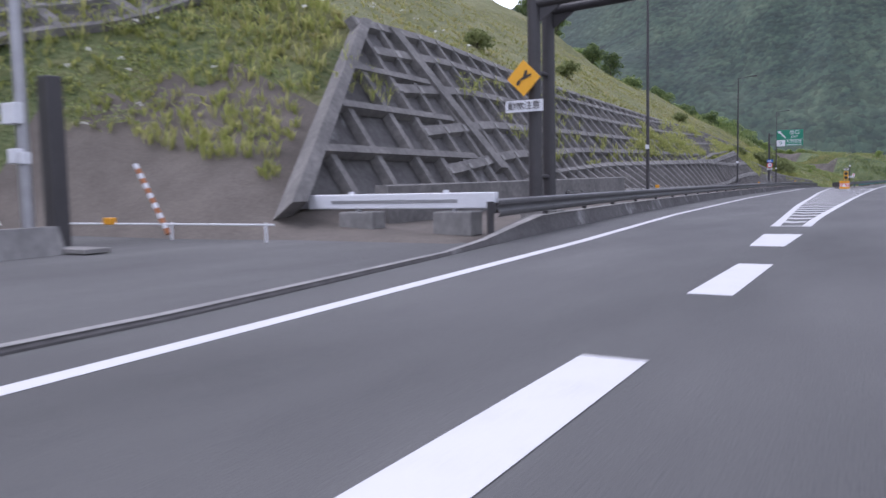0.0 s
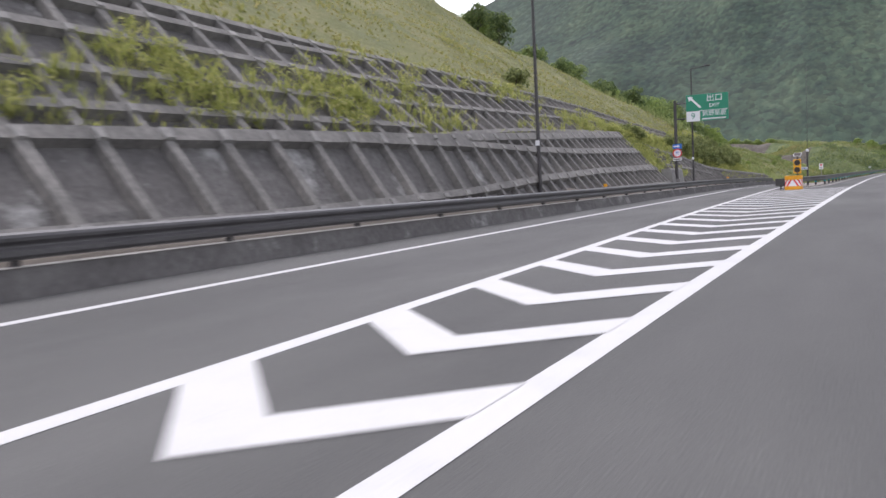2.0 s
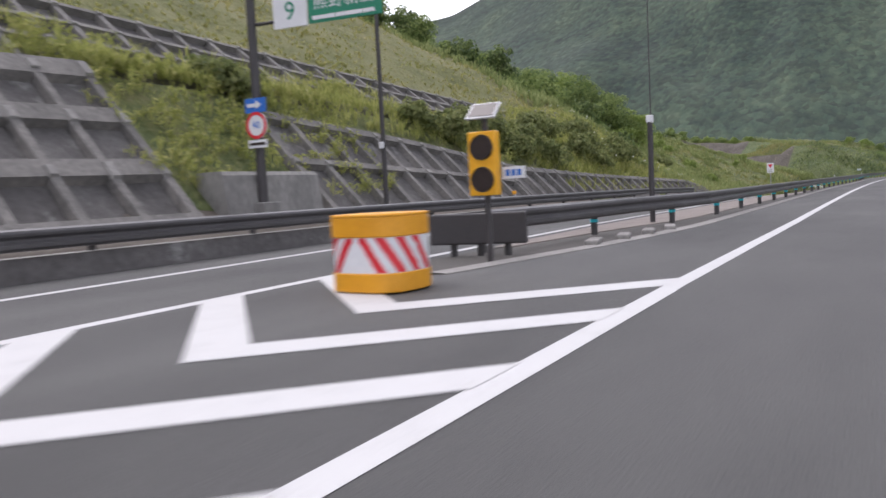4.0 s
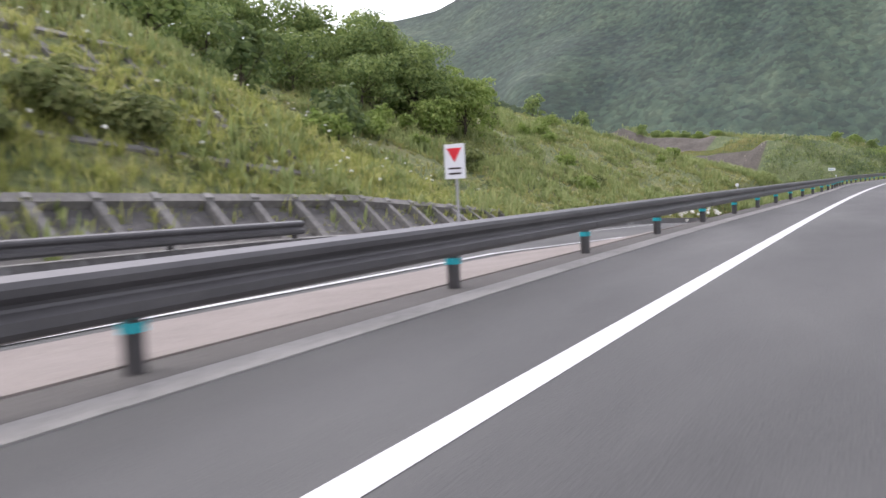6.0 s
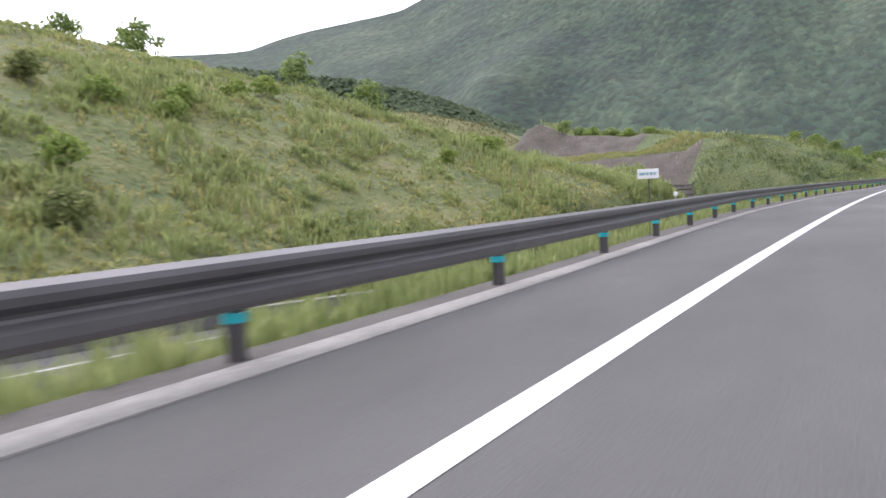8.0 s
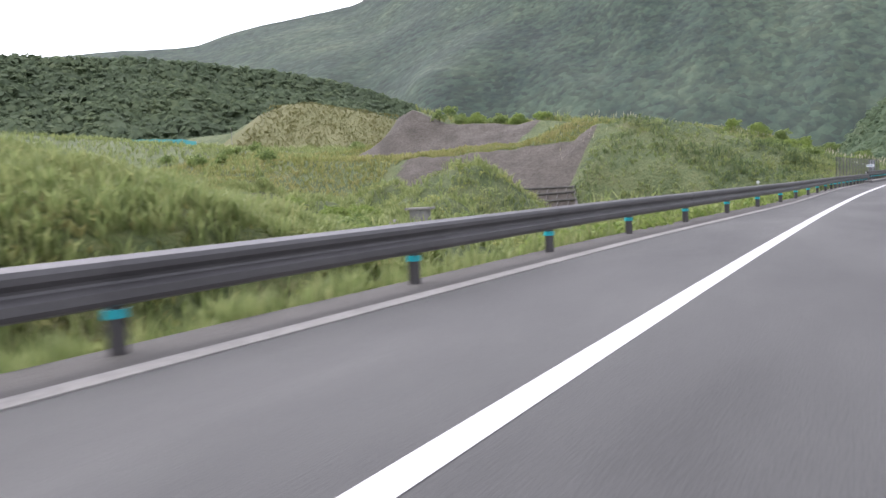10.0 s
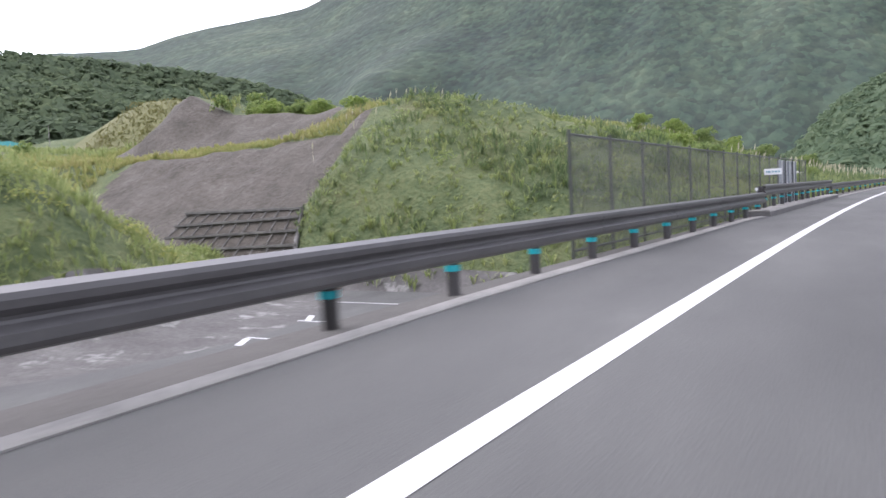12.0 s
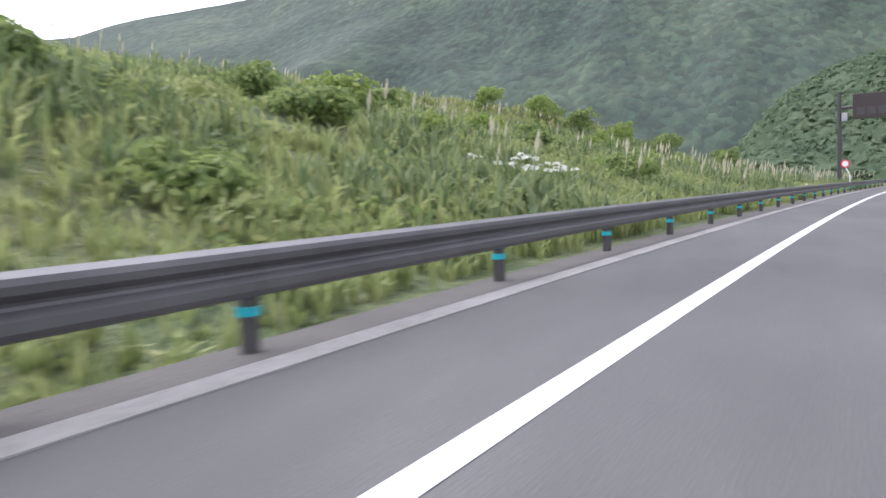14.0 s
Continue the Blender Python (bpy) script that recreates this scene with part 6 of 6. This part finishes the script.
TREE_LABEL = "dense broadleaf tree on the grassy hillside"
for i, (s, o, h, w) in enumerate(((243, 29.5, 4.6, 3.6), (240, 32, 6.4, 4.4), (238, 35, 7.0, 4.6), (241, 38, 6.6, 4.6), (236, 41, 5.6, 4.8), (233, 45, 5.6, 5.0), (230, 49, 5.0, 5.0), (227, 54, 5.6, 5.2), (228, 41, 3.5, 3.6), (224, 60, 6, 5.4), (245, 33, 3.6, 3.2), (231, 36, 3.6, 3.6), (215, 60, 6, 5.4), (234, 32.5, 3.6, 3.6), (222, 40, 3.6, 3.6), (217, 38, 3.2, 3.4), (220, 47, 4.4, 4.2), (213, 43, 3.8, 4.0), (238, 29, 2.6, 2.6))):
    tree(s, o, h, w, 100 + i, M_LEAF if i % 3 else M_BRIGHTLEAF, TREE_LABEL if i % 3 else "bright green leafy tree on the grassy hillside", "hillside trees", leaf=0.13)
for i, (s, o, h, w) in enumerate(((219, 36, 3.2, 3.0), (221, 31, 3.0, 2.8), (204, 40, 2.6, 1.8), (213, 33, 4.6, 3.4), (214, 29, 4.2, 3.2), (216, 25.5, 3.6, 3.0), (215, 38, 4.8, 3.6), (213, 43.5, 4.8, 3.6), (214, 49, 5.0, 4.0), (219, 22.5, 3.0, 2.6), (214, 66, 5.6, 4.6), (213, 74, 6.0, 5.0), (215, 83, 6.0, 5.0), (213, 92, 6.0, 5.2), (203, 49, 5.0, 3.4), (206, 54, 5.2, 3.6), (202, 60, 6, 4), (225, 27, 2.6, 2.4), (200, 66, 6, 4), (207, 70, 6, 4.4), (198, 76, 6.5, 4.6))):
    tree(s, o, h * 0.85, w * 0.85, 140 + i, M_CREST if i % 4 else M_LEAF, "small dense tree on the slope's crest", "crest trees", leaf=0.2)
for i, (s, o, h, w) in enumerate(((283, 44, 3.2, 2.2), (285, 38, 2.4, 2.0), (280, 60, 3, 2.6), (284, 68, 3.2, 3), (282, 75, 3.4, 3))):
    tree(s, o, h, w, 170 + i, M_LEAF, "small dark tree on the hill's far edge", "hill edge trees", leaf=0.2)
SHRUB = "low leafy shrub on the slope"
for i, (s, o, h, w) in enumerate(((174, 17.5, 1.0, 1.4), (178, 17.5, 1.2, 1.6), (182, 16.6, 1.1, 1.6), (187, 18, 1.2, 1.8), (192, 17, 1.2, 1.6), (197, 19, 1.3, 1.8), (202, 18, 1.3, 1.7), (150, 22, 1.0, 1.2), (120, 24, 1.1, 1.4), (100, 22, 1.0, 1.3), (230, 22, 1.4, 1.6), (248, 21, 0.8, 1.4), (176, 17.0, 1.1, 1.5), (181, 17.6, 1.3, 1.7), (184, 17.0, 1.2, 1.7), (186, 16.4, 1.0, 1.5), (190, 18.4, 1.3, 1.7), (195, 17.4, 1.2, 1.6), (199, 16.8, 1.1, 1.6), (194, 16.2, 1.0, 1.4), (204, 17.6, 1.1, 1.6), (163.5, 18.0, 0.9, 1.5), (255, 34, 1.2, 1.4))):
    tree(s, o, h, w, 200 + i, M_OLIVE, SHRUB, "slope shrubs", leaf=0.11, per=150, name="shrub")
for i, (s, o, h, w) in enumerate(((452.8, 39, 3.0, 2.8), (455, 35, 2.4, 2.6), (458, 31, 2.2, 2.4), (462, 27, 2.2, 2.6), (447, 43, 2.6, 2.6), (400, 22, 0.9, 2.0), (414, 24, 0.9, 1.8), (424, 26, 1.2, 2.0), (392, 18, 0.9, 1.8), (432, 22, 1.4, 1.8), (394.5, 62, 1.5, 2.4), (395, 66.5, 1.3, 2.6), (394.5, 71, 1.6, 2.4), (396, 75, 1.4, 2.6), (396, 58, 1.6, 2.2), (383, 25, 0.8, 1.6), (440, 26, 2.0, 2.2), (470, 22, 2.4, 3.0))):
    tree(s, o, h, w, 230 + i, M_LEAF if i % 2 else M_BRIGHTLEAF, "dark windswept shrub among tall grass", "hill shrubs", leaf=0.12, per=130, name="shrub")


def tussocks():
    """Rounded tufts of long grass on the roadside hill and along its foot."""
    rng = random.Random(53)
    roots, hs = [], []
    for _ in range(300):
        s = rng.uniform(205, 300)
        o = ramp_kerb(s) + 1.6 + 44 * rng.random() ** 1.4
        r = rng.uniform(0.5, 1.3)
        for _ in range(int(26 * r + 8)):
            a, q = rng.uniform(0, 6.28), r * math.sqrt(rng.random())
            x, y = s + q * math.cos(a), o + q * math.sin(a)
            roots.append(tuple(at(x, y, ground_z(x, y) + 0.25 * r * (1 - (q / r) ** 2))))
            hs.append(rng.uniform(0.3, 0.65))
    for _ in range(2200):
        s = rng.uniform(286, 303)
        o = rng.uniform(14.5, 25)
        roots.append(tuple(at(s, o, ground_z(s, o))))
        hs.append(rng.uniform(0.6, 1.2))
    blades("grass_tussocks", roots, hs, 7, 0.035, M_LUSH, "soft rounded tussocks of long grass on the hill", "grass", lean=0.9, seed=17)


tussocks()


def undergrowth():
    """Low leafy growth in soft lumps: on the hill past the bridge, on the roadside hill and on the low field."""
    rng = random.Random(57)

    def cover(n, s0, s1, o0, o1, r0, r1, per, leaf, mat, seed, label, keep=None):
        clumps = []
        while len(clumps) < n:
            s = rng.uniform(s0, s1)
            a = o0(s) if callable(o0) else o0
            o = a + (o1 - a) * rng.random() ** 1.3
            if keep and not keep(s, o):
                continue
            if noise.noise(at(s, o, seed) * 0.22) < rng.uniform(-0.35, 0.25):
                continue
            r = rng.uniform(r0, r1)
            p = at(s, o, ground_z(s, o) + 0.15 * r)
            clumps.append((p.x, p.y, p.z, r))
        v, f = leaf_mesh(clumps, per, leaf, seed, 0.6)
        tagged(mesh_object("undergrowth", v.tolist(), f.tolist(), mat), label, "undergrowth", kind="stuff")

    far_hill = lambda s, o: not (o > 37 and s < 381)
    cover(280, 364, 450, 6.5, 40, 0.3, 0.8, 80, 0.09, M_LEAF, 21, "leafy green undergrowth among the pampas grass", far_hill)
    cover(420, 364, 450, 6.5, 40, 0.3, 0.8, 80, 0.09, M_OLIVE, 22, "olive-green undergrowth among the pampas grass", far_hill)
    cover(620, 364, 450, 6.0, 38, 0.35, 0.9, 80, 0.09, M_LUSH, 23, "pale green undergrowth among the pampas grass", far_hill)
    bank = lambda s, o: s > 71.5 - 0.12 * max(0, o - 19) and o > 12.4 + 0.476 * (s - 70.6)
    cover(260, 68, 80, 13, 34, 0.25, 0.6, 110, 0.06, M_LUSH, 28, "soft rounded mounds of grass on the bank above the yard", bank)
    cover(140, 68, 80, 13, 34, 0.2, 0.5, 110, 0.055, M_WEED, 29, "yellow-green weeds in rounded mounds on the bank above the yard", bank)
    foot = lambda s: ramp_kerb(s) + 1.4
    cover(650, 203, 302, foot, 52, 0.3, 0.8, 80, 0.085, M_GRASS, 24, "soft yellow-green tussocks on the roadside hill")
    cover(380, 203, 302, foot, 46, 0.3, 0.75, 80, 0.085, M_OLIVE, 25, "olive-green low growth on the roadside hill")
    low = lambda s, o: not (326 < s < 362 and o < 32) and not (s > 357 and 33 < o < 72)
    cover(420, 306, 363, 17, 80, 0.5, 1.3, 60, 0.11, M_LUSH, 26, "pale green rounded growth on the low field", low)
    cover(220, 306, 363, 17, 70, 0.5, 1.1, 60, 0.11, M_WEED, 27, "yellow-green rounded growth on the low field", low)


undergrowth()


def hill_bushes():
    rng = random.Random(47)
    for i in range(20):
        s = rng.uniform(216, 246) if i < 10 else rng.uniform(246, 298)
        o = rng.uniform(20, 36)
        tree(s, o, rng.uniform(0.6, 1.3), rng.uniform(0.9, 1.6), 300 + i, M_BRIGHTLEAF, SHRUB, "slope shrubs", leaf=0.12, per=120, name="shrub")
    for i in range(22):
        s, o = rng.uniform(306, 330), rng.uniform(18, 62)
        tree(s, o, rng.uniform(0.8, 1.5), rng.uniform(1.2, 2.2), 400 + i, M_BRIGHTLEAF if i % 3 else M_LEAF, "rounded green bush on the rough field", "field bushes", leaf=0.1, per=130, name="shrub")
    for i in range(20):
        s, o = rng.uniform(377, 436), rng.uniform(7.5, 22)
        tree(s, o, rng.uniform(0.5, 0.9), rng.uniform(1.0, 1.8), 360 + i, M_LEAF if i % 3 else M_BRIGHTLEAF, "dark windswept shrub among tall grass", "hill shrubs", leaf=0.1, per=130, name="shrub")
    for i in range(16):
        s, o = rng.uniform(368, 436), rng.uniform(75, 150)
        tree(s, o, rng.uniform(1.2, 2.6), rng.uniform(1.6, 2.8), 340 + i, M_LEAF, "dark round bush on the far field", "field bushes", leaf=0.2, per=100, name="shrub")


hill_bushes()


def grass_mounds():
    """Large rounded clumps of tall grass on the low ground."""
    rng = random.Random(51)
    mounds = []
    while len(mounds) < 45:
        s, o = rng.uniform(305, 362), rng.uniform(15, 110)
        if not (331 < s < 362 and o < 34):
            mounds.append((s, o, rng.uniform(1.2, 2.4), rng.uniform(1.3, 2.2)))
    for i, (s, o, r, h) in enumerate(mounds):
        roots, hs = [], []
        for _ in range(110):
            a, q = rng.uniform(0, 6.28), r * math.sqrt(rng.random())
            ds, do = q * math.cos(a), q * math.sin(a)
            roots.append(tuple(at(s + ds, o + do, ground_z(s + ds, o + do) + h * 0.5 * (1 - (q / r) ** 2))))
            hs.append(h * 0.5 * rng.uniform(0.7, 1.1))
        blades("grass_clump", roots, hs, 9, 0.04, M_LUSH, "big rounded clump of pale green pampas grass", "grass", lean=0.8, seed=60 + i)


grass_mounds()


def creeper():
    """Broad-leaved creeper on the verge."""
    rng = random.Random(61)
    clumps = []
    for _ in range(420):
        s = rng.uniform(292, 325.5)
        o = rail_off(s) + rng.uniform(0.5, 2.6)
        p = at(s, o, ground_z(s, o) + rng.uniform(0.0, 0.3))
        clumps.append((p.x, p.y, p.z, rng.uniform(0.22, 0.42)))
    v, f = leaf_mesh(clumps, 170, 0.085, 62, 0.5)
    tagged(mesh_object("creeper", v.tolist(), f.tolist(), M_BRIGHTLEAF), "broad-leaved green creeper behind the guardrail", "creeper", kind="stuff")


creeper()


def flowers():
    rng = random.Random(71)
    clumps = []
    for _ in range(150):
        s, o = rng.uniform(66, 92), rng.uniform(16.5, 32)
        p = at(s, o, ground_z(s, o) + 0.75)
        clumps.append((p.x, p.y, p.z, 0.1))
    for _ in range(60):
        s, u = rng.uniform(196, 222), rng.random()
        o = 15.5 + 8 * u
        p = at(s, o, ground_z(s, o) + 0.7)
        clumps.append((p.x, p.y, p.z, 0.06))
    for _ in range(26):
        s = rng.uniform(211, 218)
        p = at(s, rail_off(s) + rng.uniform(1.0, 2.2), rng.uniform(-0.1, 0.25))
        clumps.append((p.x, p.y, p.z, 0.07))
    for _ in range(30):
        s, o = rng.uniform(385, 391), rng.uniform(7.5, 9.5)
        p = at(s, o, ground_z(s, o) + 0.9)
        clumps.append((p.x, p.y, p.z, 0.12))
    v, f = leaf_mesh(clumps, 900, 0.05, 72, 0.5)
    tagged(mesh_object("white_flowers", v.tolist(), f.tolist(), M_PETAL), "scattered white flower heads in the grass", "flowers", kind="stuff")


flowers()


def stones():
    rng = random.Random(81)
    places = []
    for _ in range(900):
        s, o = (rng.uniform(314, 328), rng.uniform(24, 40))
        p = at(s, o, ground_z(s, o))
        r = rng.uniform(0.08, 0.3)
        places.append((p.x, p.y, p.z + 0.3 * r, r, r * 0.6))
    join_crowns("river_stones", places, M_CONCRETE, "grey rubble stones on the low ground", "stones")


stones()
